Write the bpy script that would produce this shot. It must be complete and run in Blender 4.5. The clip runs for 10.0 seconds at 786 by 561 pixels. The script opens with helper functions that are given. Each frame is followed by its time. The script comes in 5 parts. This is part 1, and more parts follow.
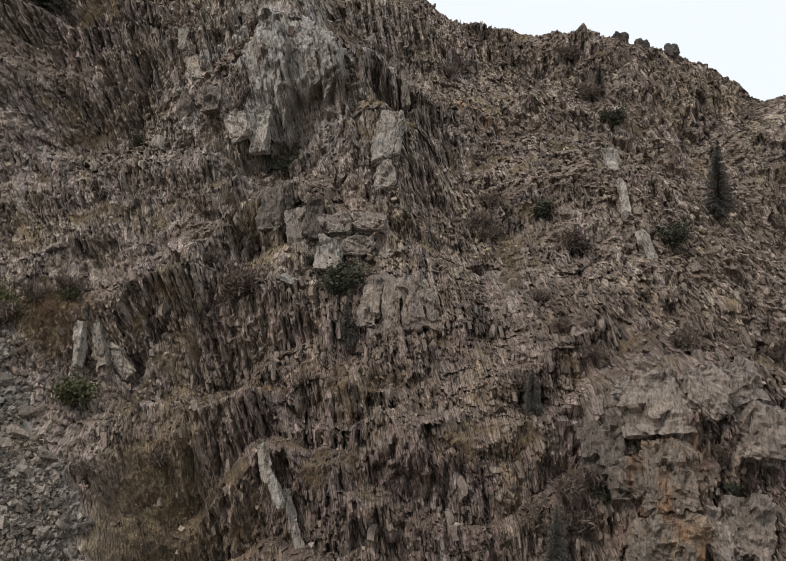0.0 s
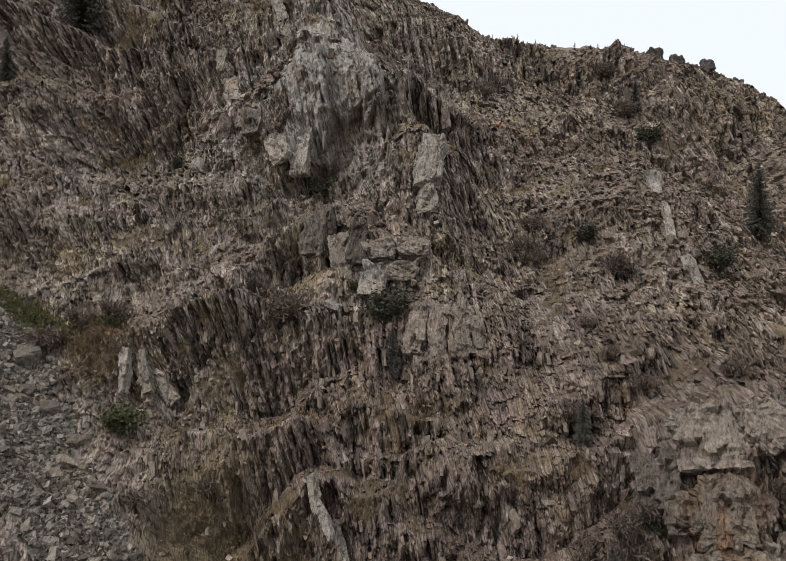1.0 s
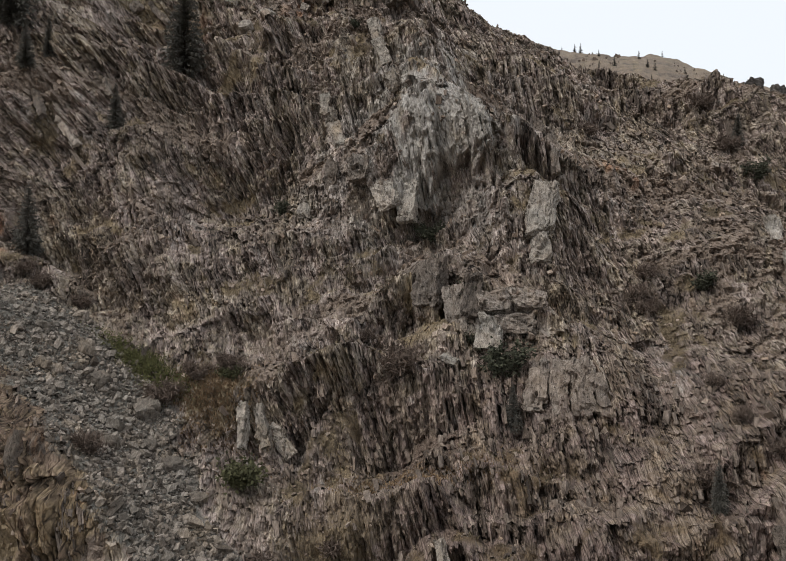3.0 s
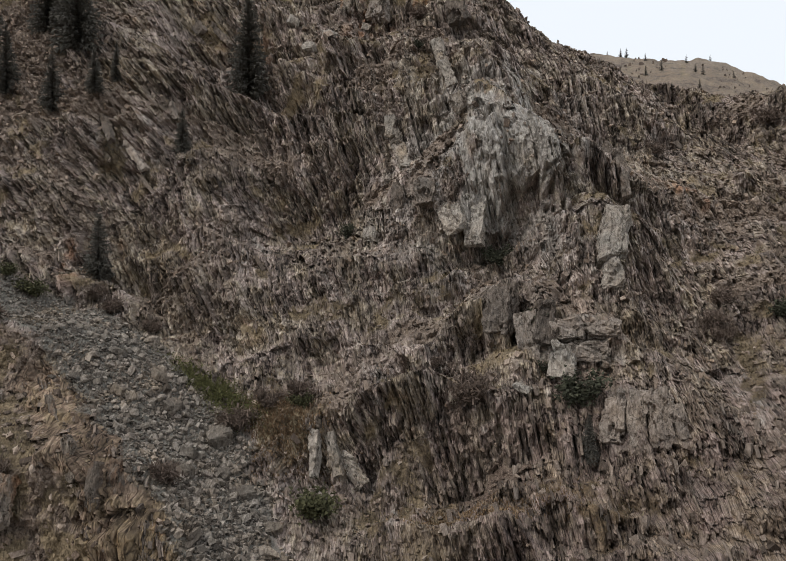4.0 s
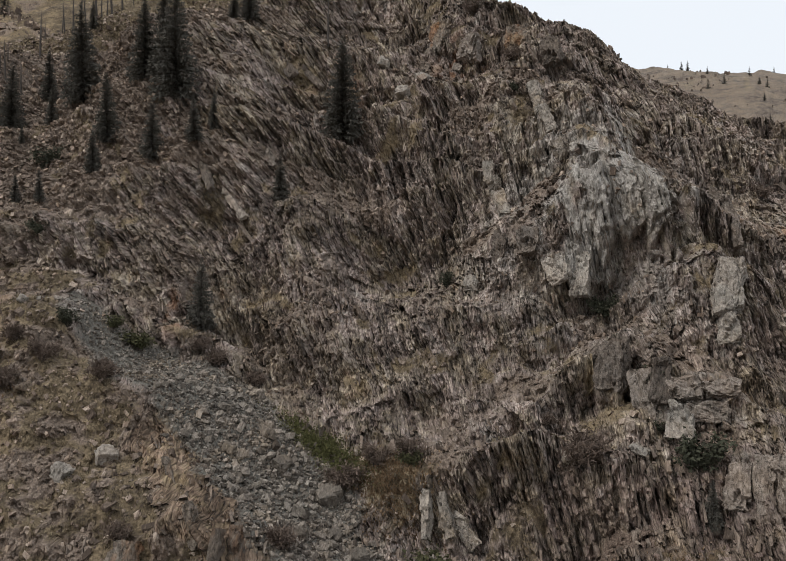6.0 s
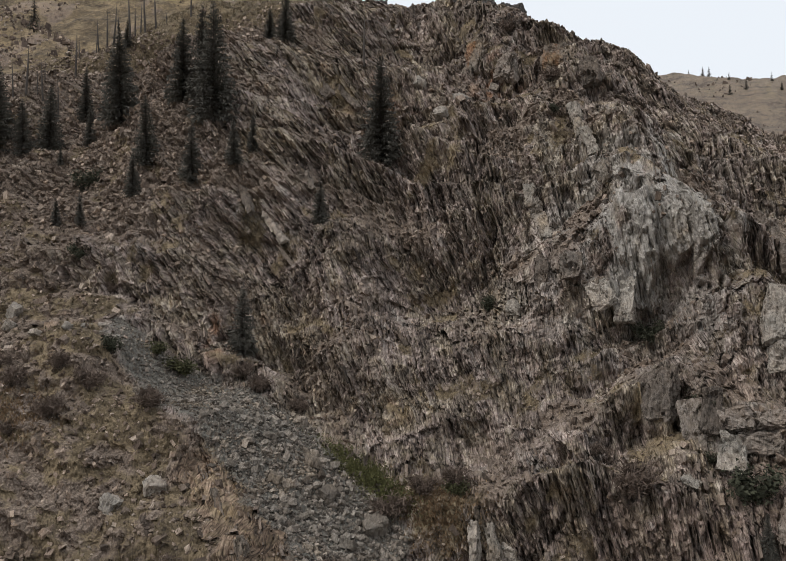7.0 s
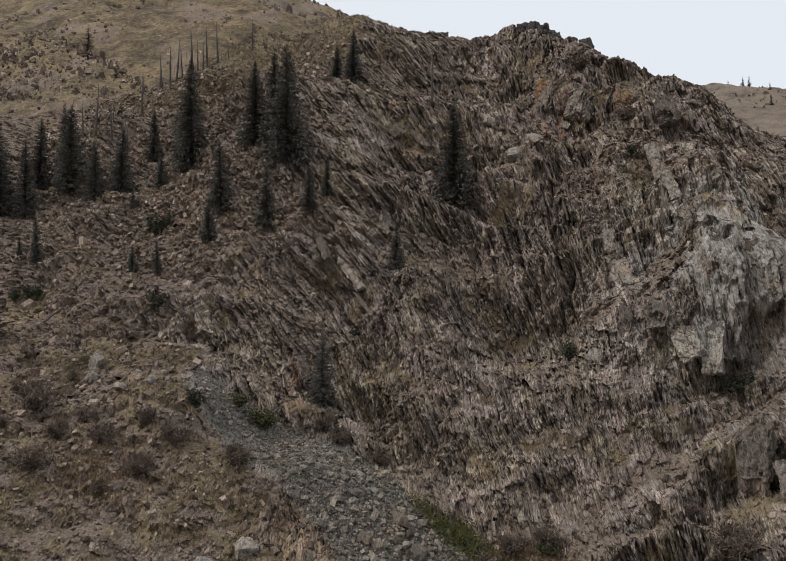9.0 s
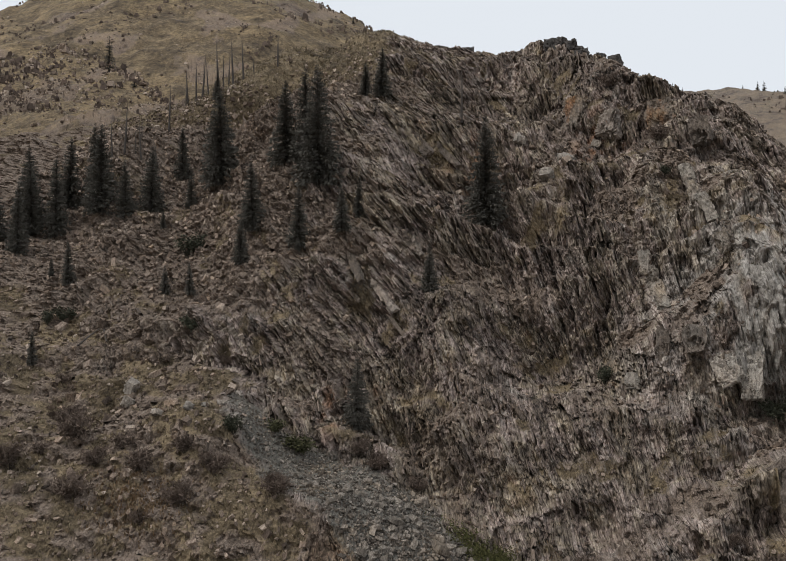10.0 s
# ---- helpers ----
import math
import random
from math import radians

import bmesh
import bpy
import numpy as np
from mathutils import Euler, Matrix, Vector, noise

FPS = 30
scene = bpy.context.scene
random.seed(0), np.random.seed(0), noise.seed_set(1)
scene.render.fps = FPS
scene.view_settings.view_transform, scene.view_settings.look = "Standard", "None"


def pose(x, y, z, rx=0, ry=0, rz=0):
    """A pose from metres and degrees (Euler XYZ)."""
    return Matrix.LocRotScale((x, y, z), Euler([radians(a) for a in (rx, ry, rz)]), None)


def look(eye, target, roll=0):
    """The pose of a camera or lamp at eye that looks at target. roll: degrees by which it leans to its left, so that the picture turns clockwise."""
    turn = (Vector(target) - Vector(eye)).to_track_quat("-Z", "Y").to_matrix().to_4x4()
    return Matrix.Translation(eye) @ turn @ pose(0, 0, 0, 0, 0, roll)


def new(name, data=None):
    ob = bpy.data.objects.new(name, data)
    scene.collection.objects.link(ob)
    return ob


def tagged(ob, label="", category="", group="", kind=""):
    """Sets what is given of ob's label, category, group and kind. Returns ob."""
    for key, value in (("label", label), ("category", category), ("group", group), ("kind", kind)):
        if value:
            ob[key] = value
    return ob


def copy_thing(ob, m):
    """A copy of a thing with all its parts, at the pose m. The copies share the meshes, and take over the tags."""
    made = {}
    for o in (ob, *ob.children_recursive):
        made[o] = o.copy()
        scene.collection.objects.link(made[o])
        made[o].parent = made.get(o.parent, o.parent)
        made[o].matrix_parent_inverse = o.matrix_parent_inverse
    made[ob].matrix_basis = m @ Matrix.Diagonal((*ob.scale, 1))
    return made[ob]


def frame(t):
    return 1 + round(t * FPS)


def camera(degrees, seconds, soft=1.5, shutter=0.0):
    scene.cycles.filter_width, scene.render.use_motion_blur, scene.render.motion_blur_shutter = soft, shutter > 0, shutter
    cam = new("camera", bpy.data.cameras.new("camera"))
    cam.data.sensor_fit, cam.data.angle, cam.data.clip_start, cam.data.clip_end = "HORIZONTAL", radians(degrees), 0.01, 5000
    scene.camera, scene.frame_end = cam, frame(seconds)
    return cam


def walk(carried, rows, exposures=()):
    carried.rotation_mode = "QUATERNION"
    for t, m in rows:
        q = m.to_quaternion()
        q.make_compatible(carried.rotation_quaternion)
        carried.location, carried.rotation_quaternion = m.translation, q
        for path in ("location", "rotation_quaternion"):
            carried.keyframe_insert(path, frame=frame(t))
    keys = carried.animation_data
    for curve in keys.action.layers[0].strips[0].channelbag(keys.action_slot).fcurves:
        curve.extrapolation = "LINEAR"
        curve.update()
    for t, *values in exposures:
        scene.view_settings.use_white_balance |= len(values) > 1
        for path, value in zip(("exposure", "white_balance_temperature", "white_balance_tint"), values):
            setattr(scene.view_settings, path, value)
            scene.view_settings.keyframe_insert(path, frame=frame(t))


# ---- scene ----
cam = camera(45.2, 10.0, 0.85)
METRES, EYE, TILT, LEAN, TURN = 30.0, 30.0, 0.0, 0.0, 0.0
ROWS = [
    (0.0, 0.0, 0.0, 0.0, -0.0, 0.0, 0.0),
    (0.5, -0.0375, 0.0054, 0.0298, 0.47, 0.13, 0.01),
    (1.0, -0.0761, 0.0102, 0.059, 1.0, 0.25, 0.04),
    (1.5, -0.1154, 0.0151, 0.0888, 1.67, 0.37, 0.03),
    (2.0, -0.1556, 0.0193, 0.1191, 2.42, 0.5, 0.04),
    (2.5, -0.1967, 0.0236, 0.1501, 3.32, 0.63, 0.07),
    (4.0, -0.319, 0.0371, 0.242, 7.01, 1.08, 0.1),
    (4.5, -0.359, 0.0397, 0.2712, 8.11, 1.28, 0.08),
    (5.0, -0.3967, 0.0419, 0.3014, 9.0, 1.49, 0.08),
    (5.5, -0.4358, 0.0433, 0.3312, 9.66, 1.68, 0.08),
    (7.0, -0.5548, 0.0433, 0.4254, 11.3, 2.18, 0.07),
    (7.5, -0.5933, 0.0426, 0.4572, 11.81, 2.32, 0.08),
    (8.0, -0.6322, 0.0411, 0.4895, 12.31, 2.47, 0.07),
    (8.5, -0.6707, 0.0385, 0.5214, 12.81, 2.6, 0.07),
    (9.0, -0.7085, 0.0365, 0.5535, 13.26, 2.73, 0.09),
    (9.5, -0.7465, 0.033, 0.5857, 13.58, 2.84, 0.09),
    (10.0, -0.7837, 0.0307, 0.6171, 13.95, 2.95, 0.11),
]
walk(cam, [(t, pose(0, 0, EYE, TILT, LEAN, TURN) @ pose(METRES * x, METRES * y, METRES * z, 90 + pitch, roll, yaw)) for t, x, y, z, yaw, pitch, roll in ROWS], ((0.0, 0.22), (4.5, 0.17), (7.5, 0.08), (10.0, -0.03)))

# ---- world and sun ----
world = bpy.data.worlds.new("overcast_sky")
scene.world = world
world.use_nodes = True
wt = world.node_tree
wt.nodes.clear()
w_out = wt.nodes.new("ShaderNodeOutputWorld")
w_bg = wt.nodes.new("ShaderNodeBackground")
w_sky = wt.nodes.new("ShaderNodeTexSky")
w_sky.sky_type = "NISHITA"
w_sky.sun_disc = False
w_sky.sun_elevation, w_sky.sun_rotation = radians(48), radians(200)
w_sky.air_density, w_sky.dust_density, w_sky.ozone_density = 1.0, 6.0, 1.0
w_mix = wt.nodes.new("ShaderNodeMix")
w_mix.data_type = "RGBA"
w_mix.inputs[0].default_value = 0.93
w_mix.inputs[7].default_value = (8.3, 8.75, 9.3, 1)
wt.links.new(w_sky.outputs[0], w_mix.inputs[6])
wt.links.new(w_mix.outputs[2], w_bg.inputs[0])
wt.links.new(w_bg.outputs[0], w_out.inputs[0])
w_bg.inputs[1].default_value = 0.1
sun = new("sun", bpy.data.lights.new("sun", "SUN"))
sun.data.energy, sun.data.angle, sun.data.color = 1.7, radians(14), (1.0, 0.96, 0.9)
sun.matrix_world = look((-110, 0, 190), (-20, 80, 40))


# ---- numeric noise ----
def lattice(ix, iy, seed):
    h = (ix.astype(np.int64) * 374761393 + iy.astype(np.int64) * 668265263 + seed * 1442695041) & 0x7FFFFFFF
    h = ((h ^ (h >> 13)) * 1274126177) & 0x7FFFFFFF
    h = ((h ^ (h >> 16)) * 2246822519) & 0x7FFFFFFF
    return (h ^ (h >> 15)) & 0xFFFF


def grain(x, y, seed=0):
    """Gradient noise, about -1 to 1."""
    fx, fy = np.floor(x), np.floor(y)
    ix, iy = fx.astype(np.int64), fy.astype(np.int64)
    u, v = x - fx, y - fy
    su, sv = u * u * u * (u * (u * 6 - 15) + 10), v * v * v * (v * (v * 6 - 15) + 10)

    def corner(a, b):
        g = lattice(ix + a, iy + b, seed) * (2 * math.pi / 65536)
        return np.cos(g) * (u - a) + np.sin(g) * (v - b)
    lo = corner(0, 0) * (1 - su) + corner(1, 0) * su
    hi = corner(0, 1) * (1 - su) + corner(1, 1) * su
    return (lo * (1 - sv) + hi * sv) * 1.5


def fractal(x, y, seed=0, octaves=4, gain=0.5):
    total, amp = 0.0, 1.0
    for k in range(octaves):
        total = total + amp * grain(x, y, seed + k * 17)
        x, y, amp = x * 2.03 + 5.1, y * 2.03 + 9.7, amp * gain
    return total


def ease(a, b, v):
    t = np.clip((v - a) / (b - a), 0, 1)
    return t * t * (3 - 2 * t)


# ---- the lie of the land ----
# The mountainside is described on a plane that leans back at 45 degrees: x along the valley, s up the
# slope, n out from it. Each landform: x, s, height, half-length, half-width, turn in radians.
R2 = math.sqrt(0.5)
BASE = [-31.77, 13.1, 2.25, 11.97, 11.64, -2.35, 135.59, -103.81, 26.58, -13.42, 0.62]
SPURS = [
    (-66.5, 59.2, 8.74, 21.6, 35.7, 1.25),
    (-6.7, 99.5, 7.88, 5.6, 20.5, 0.36),
    (17.6, 89.6, 7.06, 8.7, 10.5, 2.93),
    (19.0, 59.4, 3.59, 4.9, 10.0, 2.16),
    (48.7, 114.7, 7.50, 4.9, 11.0, 2.55),
    (-50.0, 76.3, 4.42, 4.9, 5.6, 1.94),
    (-38.6, 101.6, 5.28, 16.6, 8.4, 0.40),
    (-37.5, 61.0, 4.75, 16.4, 5.6, 2.61),
    (-7.1, 48.1, 2.53, 5.0, 35.6, 2.35),
    (-58.9, 83.1, 3.60, 5.5, 5.0, 0.05),
    (-13.3, 61.6, 5.92, 6.5, 4.9, 0.12),
    (-18.5, 75.1, 2.37, 35.3, 4.9, 3.09),
    (-6.3, 101.4, 3.37, 16.7, 4.9, 0.14),
    (-50.4, 118.7, 4.00, 9.0, 11.0, 0.00),
    (-39.8, 88.9, 2.82, 4.5, 4.5, 0.00),
    (-10.4, 85.7, 5.10, 4.5, 7.0, 0.00),
    (-39.5, 65.5, 1.60, 3.2, 8.0, 0.65),
    (2.6, 99.4, 2.15, 4.5, 7.0, 0.00),
    (-32.3, 128.8, 1.61, 4.5, 4.5, 0.00),
]
HIGH_SPURS = [
    (-71.8, 161.5, 11.12, 24.7, 27.7, 2.72),
    (30.7, 132.1, 11.33, 12.5, 36.2, 1.12),
    (-11.9, 135.5, 5.45, 7.4, 39.4, 0.74),
    (-26.1, 135.5, 1.90, 5.7, 35.8, 3.09),
    (-83.6, 120.9, 4.87, 18.7, 5.2, 1.91),
    (-35.3, 118.5, 4.26, 4.9, 38.6, 2.19),
    (-64.8, 165.2, 4.83, 28.0, 13.0, 2.24),
    (-57.5, 133.9, 4.46, 6.7, 32.8, 1.63),
    (-60.7, 121.3, 10.50, 23.2, 13.5, 1.48),
    (-7.2, 151.9, 3.59, 4.9, 4.9, 1.13),
    (2.2, 165.5, 4.27, 5.0, 5.0, 0.87),
]
HOLLOWS = [
    (8.0, 85.4, -9.41, 12.6, 21.4, 0.30),
    (-9.0, 94.1, -7.28, 5.0, 17.9, 3.01),
    (-40.8, 87.1, -3.73, 24.3, 4.8, 2.19),
    (17.3, 134.7, -9.03, 5.8, 11.4, 0.78),
    (-71.1, 158.4, -5.80, 4.9, 35.0, 2.89),
    (-25.4, 79.3, -2.02, 35.7, 4.9, 1.97),
    (-14.1, 57.2, -4.15, 18.6, 5.0, 1.54),
    (-30.6, 101.2, -7.07, 7.5, 5.0, 0.26),
    (-20.8, 132.0, -4.34, 9.0, 4.9, 0.32),
    (-16.1, 90.0, -2.01, 29.3, 5.0, 0.78),
    (-50.6, 77.1, -2.13, 4.5, 11.0, 0.00),
    (-34.3, 107.5, -1.56, 7.0, 7.0, 0.00),
    (-25.3, 125.5, -3.08, 4.5, 4.5, 0.00),
    (-25.0, 98.0, -2.64, 11.0, 7.0, 0.00),
    (-19.3, 71.5, -1.80, 11.0, 7.0, 0.00),
    (-8.6, 59.4, -1.18, 11.0, 4.5, 0.00),
    (-3.5, 95.0, -1.88, 4.5, 4.5, 0.00),
    (-3.3, 81.6, -1.91, 4.5, 11.0, 0.00),
    (18.2, 89.3, -1.92, 4.5, 7.0, 0.00),
]
CREST_X = [-130, -105, -95, -85, -72, -61, -52, -46, -39, -35.5, -30.6, -23.8, -18, -16, -8, -4.5, 8, 16, 24, 29, 34, 43, 48, 60]
CREST_S = [132, 141, 152, 168, 177, 178, 172, 167.6, 164.2, 163.4, 158.5, 149.5, 145, 141, 150.5, 152.5, 149.5, 147.5, 142.2, 138.4, 134.5, 131, 127, 120]
S_LOW = 44.0
TALUS = [(-58.0, 87.0), (-54.0, 83.6), (-48.5, 81.0), (-42.5, 77.3), (-38.5, 74.0), (-33.5, 68.4), (-30.6, 63.6), (-26.3, 57.5), (-24, 54), (-21.5, 46)]


def crest(x):
    return np.interp(x, CREST_X, CREST_S)


def broad(x, s):
    """Height n of the smooth mountainside over the leaning plane."""
    x = np.clip(x, -100, 50)
    sc = crest(x)
    over = 1.5 * np.logaddexp(0, (s - sc) / 1.5)
    s = np.maximum(s - over, 50)
    X, S = (x + 20) / 50, (s - 110) / 50
    k = BASE
    knee = k[6] + k[7] * X + k[8] * X * X + k[9] * X ** 3
    n = k[0] + k[1] * X + k[2] * S + k[3] * X * S + k[4] * X * X + k[5] * S * S - k[10] * 5 * np.logaddexp(0, (s - knee) / 5)
    for fx, fs, h, a, b, turn in SPURS + HIGH_SPURS + HOLLOWS:
        c, d = math.cos(turn), math.sin(turn)
        u, v = (x - fx) * c + (s - fs) * d, (s - fs) * c - (x - fx) * d
        n = n + h * np.exp(-(u / a) ** 2 - (v / b) ** 2)
    return n - 1.7 * over


def strip(x, s, line):
    """Distance to a line of points, and how far along it (0 to its number of points)."""
    best, along = np.full(np.shape(x), 1e9), np.zeros(np.shape(x))
    for k in range(len(line) - 1):
        (ax, ay), (bx, by) = line[k], line[k + 1]
        L = (bx - ax) ** 2 + (by - ay) ** 2
        t = np.clip(((x - ax) * (bx - ax) + (s - ay) * (by - ay)) / L, 0, 1)
        d = np.hypot(x - ax - t * (bx - ax), s - ay - t * (by - ay))
        near = d < best
        best, along = np.where(near, d, best), np.where(near, k + t, along)
    return best, along


def terrace(x, s):
    """Ledges across the face: the phase from a cliff's foot (0) over its brow (0.55) to the next foot (1), and how marked they are."""
    p = s / 8.5 + 0.012 * x + 0.75 * fractal(x / 17, s / 17, 50, 4)
    strong = ease(-0.35, 0.5, fractal(x / 21, s / 21, 55, 3) + 0.1)
    return p % 1.0, strong


# brows of marked ledges: points x, s along the brow, then how far the brow stands out
BROWS = [([(-30, 73), (-24, 74.5), (-18, 75), (-12, 74), (-6, 75.5)], 0.8), ([(-29, 91.5), (-23, 92.5), (-16, 91.5), (-11, 89.5)], 1.3), ([(-21, 64), (-14, 62.6), (-8, 61), (0, 60.2), (6, 60)], 1.8)]


def brow(x, s):
    total = np.zeros(np.shape(x))
    for line, height in BROWS:
        bx, bs = [p[0] for p in line], [p[1] for p in line]
        d = s - np.interp(x, bx, bs) + 1.2 * grain(x / 4, s / 4, 58)
        ends = ease(bx[0] - 1, bx[0] + 3, x) * (1 - ease(bx[-1] - 3, bx[-1] + 1, x))
        total = total + height * ends * np.clip(1 - np.where(d < 0, -d / 4.0, d / 2.6), 0, 1)
    return total


def covers(x, s):
    """How much of the surface is talus, loose rubble or grass, 0 to 1 each."""
    w = fractal(x / 7, s / 7, 40, 4)
    w2 = fractal(x / 2.2, s / 2.2, 44, 3)
    d, along = strip(x, s, TALUS)
    width = np.interp(along, [0, 1, 2, 3, 4, 5, 6, 7, 9], [0.4, 2.0, 3.8, 4.6, 4.9, 4.4, 3.6, 3.2, 2.4])
    talus = 1 - ease(-1.4, 1.4, d - width - 1.3 * w - 0.8 * w2)
    edge = np.interp(x, [-120, -75, -64, -56, -53, -46, -40, -36, -32, -28, -24], [101, 98, 93, 86, 82, 75.5, 70, 64.5, 58.5, 51, 40])
    meadow = ease(-1.5, 2.0, edge - s + 1.5 * w) * (1 - talus)
    dome = ease(-53, -61, x + 4 * w) * ease(137, 147, s + 4 * w)
    gully = np.exp(-((x + 17) / 5) ** 2 - ((s - 56) / 8) ** 2)
    bench = np.exp(-((x + 28) / 4.5) ** 2 - ((s - 73.5) / 4) ** 2)
    dc, _ = strip(x, s, [(-44.5, 71.5), (-40.8, 67.0), (-36.6, 61.5), (-34.0, 57.0)])
    crag = (1 - ease(1.6, 3.2, dc + 1.2 * w2)) * (1 - talus)
    u, strong = terrace(x, s)
    shelf = ease(0.5, 0.72, u) * (1 - ease(0.9, 1.0, u)) * strong
    patch = ease(0.3, 0.8, w + 0.35 * w2 + 0.55 * shelf)
    grass = np.clip(meadow * (0.52 + 0.9 * w2 + 0.5 * w) + dome + 0.9 * gully + bench * (0.7 + 0.6 * w2) + 0.6 * patch * (0.8 + 0.8 * w2), 0, 1) * (1 - talus)
    wood = ease(-52, -60, x + 4 * w) * ease(95, 103, s + 3 * w) * (1 - ease(150, 158, s))
    right = ease(4, 10, x + 3 * w) * ease(74, 80, s) * (1 - ease(108, 118, s))
    rubble = np.clip(0.85 * wood + 0.75 * right * (0.6 + w2) + 0.5 * ease(-0.05, 0.5, -w + 0.4 * w2) + 0.45 * shelf + 0.85 * meadow, 0, 1) * (1 - talus)
    crag = np.maximum(crag, zones(x, s)[1])
    return talus, rubble * (1 - crag), grass * (1 - crag)


def facets(x, y, seed, tilt=1.0):
    """Broken faces: each cell has its own level and its own slant."""
    ix, iy = np.floor(x).astype(np.int64), np.floor(y).astype(np.int64)
    best = np.full(np.shape(x), 9.0)
    level = np.zeros(np.shape(x))
    for a in (-1, 0, 1):
        for b in (-1, 0, 1):
            h, k = lattice(ix + a, iy + b, seed), lattice(ix + a, iy + b, seed + 7)
            dx, dy = x - ix - a - (h & 255) / 256, y - iy - b - (h >> 8) / 256
            d = dx * dx + dy * dy
            near = d < best
            best = np.where(near, d, best)
            level = np.where(near, (k & 63) / 64 - 0.5 + tilt * (1.6 * ((k >> 6 & 31) / 32 - 0.5) * dx + 1.3 * ((k >> 11) / 32 - 0.25) * dy), level)
    return level


def massive(x, s):
    """Where the rock is thick and solid rather than split into thin leaves, 0 to 1."""
    z = fractal(x / 12, s / 15, 210, 4) + 0.75 * np.exp(-((x + 9) / 13) ** 2 - ((s - 104) / 15) ** 2) + 0.5 * np.exp(-((x - 17) / 9) ** 2 - ((s - 56) / 9) ** 2)
    return ease(0.0, 0.45, z)


def grey_zone(x, s):
    """The light grey rock round the big cliff, 0 to 1."""
    return np.exp(-((x + 11) / 12) ** 2 - ((s - 105) / 15) ** 2)


def blade_lean(x, s):
    """How far the leaves of rock lean to the left, in degrees."""
    return np.interp(x, [-60, -35, -20, 0], [26, 21, 15, 8]) + 20 * ease(-36, -50, x) * ease(90, 103, s) + 9 * fractal(x / 13, s / 13, 185, 3)


TURNS = (8, 18, 28, 43)


def bedding(x, s, z):
    """Across and along the leaves of rock, upright over the height z, by the domain of the face that the place belongs to."""
    lean = blade_lean(x, s)
    sway = 0.7 * fractal(x / 15, z / 13, 60, 3, 0.4) + 0.05 * grain(x / 0.9, z / 0.9, 61)
    slip = 0.8 * fractal(x / 6, s / 6, 63, 3)
    a, b = np.zeros(np.shape(x)), np.zeros(np.shape(x))
    edges = (-99, 10, 18.5, 31, 99)
    for k, turn in enumerate(TURNS):
        here = (lean >= edges[k]) & (lean < edges[k + 1])
        c, d = math.cos(radians(turn)), math.sin(radians(turn))
        a = np.where(here, x * c + z * d + 40 * k, a)
        b = np.where(here, z * c - x * d, b)
    return a + sway, b + slip


def leaves(a, b, wide, long, seed, lift=0.9):
    """Leaves of rock in bands about wide across, each band broken along its length at places of its own: height and tone of each piece."""
    q = a / wide + 0.6 * grain(a / wide * 0.41, b / (long * 5), seed + 1)
    k = np.floor(q).astype(np.int64)
    u = q - k
    h = lattice(k, np.zeros_like(k), seed)
    r = (b + ((h >> 4 & 15) / 16 - 0.5) * 2.2 * wide * u) / (long * (0.55 + (h & 255) / 230)) + (h >> 8) / 16
    j = np.floor(r).astype(np.int64)
    v = r - j
    g = lattice(k, j, seed + 5)
    level = (g & 255) / 256 - 0.5 + lift * (2.0 * ((g >> 8 & 15) / 16 - 0.5) * (u - 0.5) + 1.5 * ((g >> 12) / 16 - 0.4) * (v - 0.5))
    return level - 0.5 * np.clip(1 - u / 0.16, 0, 1), lattice(k, j, seed + 9) / 65536 - 0.5


# smooth thick parts of the face: x, s, half-width, half-height, how far they stand out, how pale
ZONES = [(-12.2, 100.3, 2.1, 4.4, 1.0, 0.9), (-8.2, 102.4, 3.6, 4.6, 1.5, 0.8), (-5.9, 100.8, 1.1, 5.4, 1.9, 0.1), (-4.2, 101.6, 0.8, 4.5, -2.2, 0.0), (-8.0, 96.6, 2.9, 2.2, -0.9, 0.0),
         (16.8, 59.8, 3.6, 2.6, 1.0, 0.3), (16.6, 54.0, 3.6, 3.4, 0.6, 0.1), (22.6, 59.6, 2.4, 2.4, 0.8, 0.3), (-10.3, 84.6, 1.4, 3.2, 0.5, 0.2), (-4.6, 81.0, 3.4, 2.4, 0.4, 0.45), (0.6, 72.6, 2.6, 2.8, 0.5, 0.2)]


def zones(x, s):
    """Of the thick parts: how far out, how calm (0 to 1) and how pale (0 to 1)."""
    out, calm, pale = np.zeros(np.shape(x)), np.zeros(np.shape(x)), np.zeros(np.shape(x))
    w = 0.30 * fractal(x / 1.6, s / 2.4, 230, 3)
    for cx, cs, hw, hs, far, light in ZONES:
        near = (np.abs(x - cx) < hw * 2 + 2) & (np.abs(s - cs) < hs * 2 + 2)
        u, v = np.abs(x - cx + 0.12 * (s - cs)) / hw, np.abs(s - cs) / hs
        m = np.where(near, 1 - ease(0.82, 1.06, np.maximum(u, v) + w), 0)
        out, calm, pale = out + far * m, np.maximum(calm, m), np.maximum(pale, light * m)
    return out, calm, pale


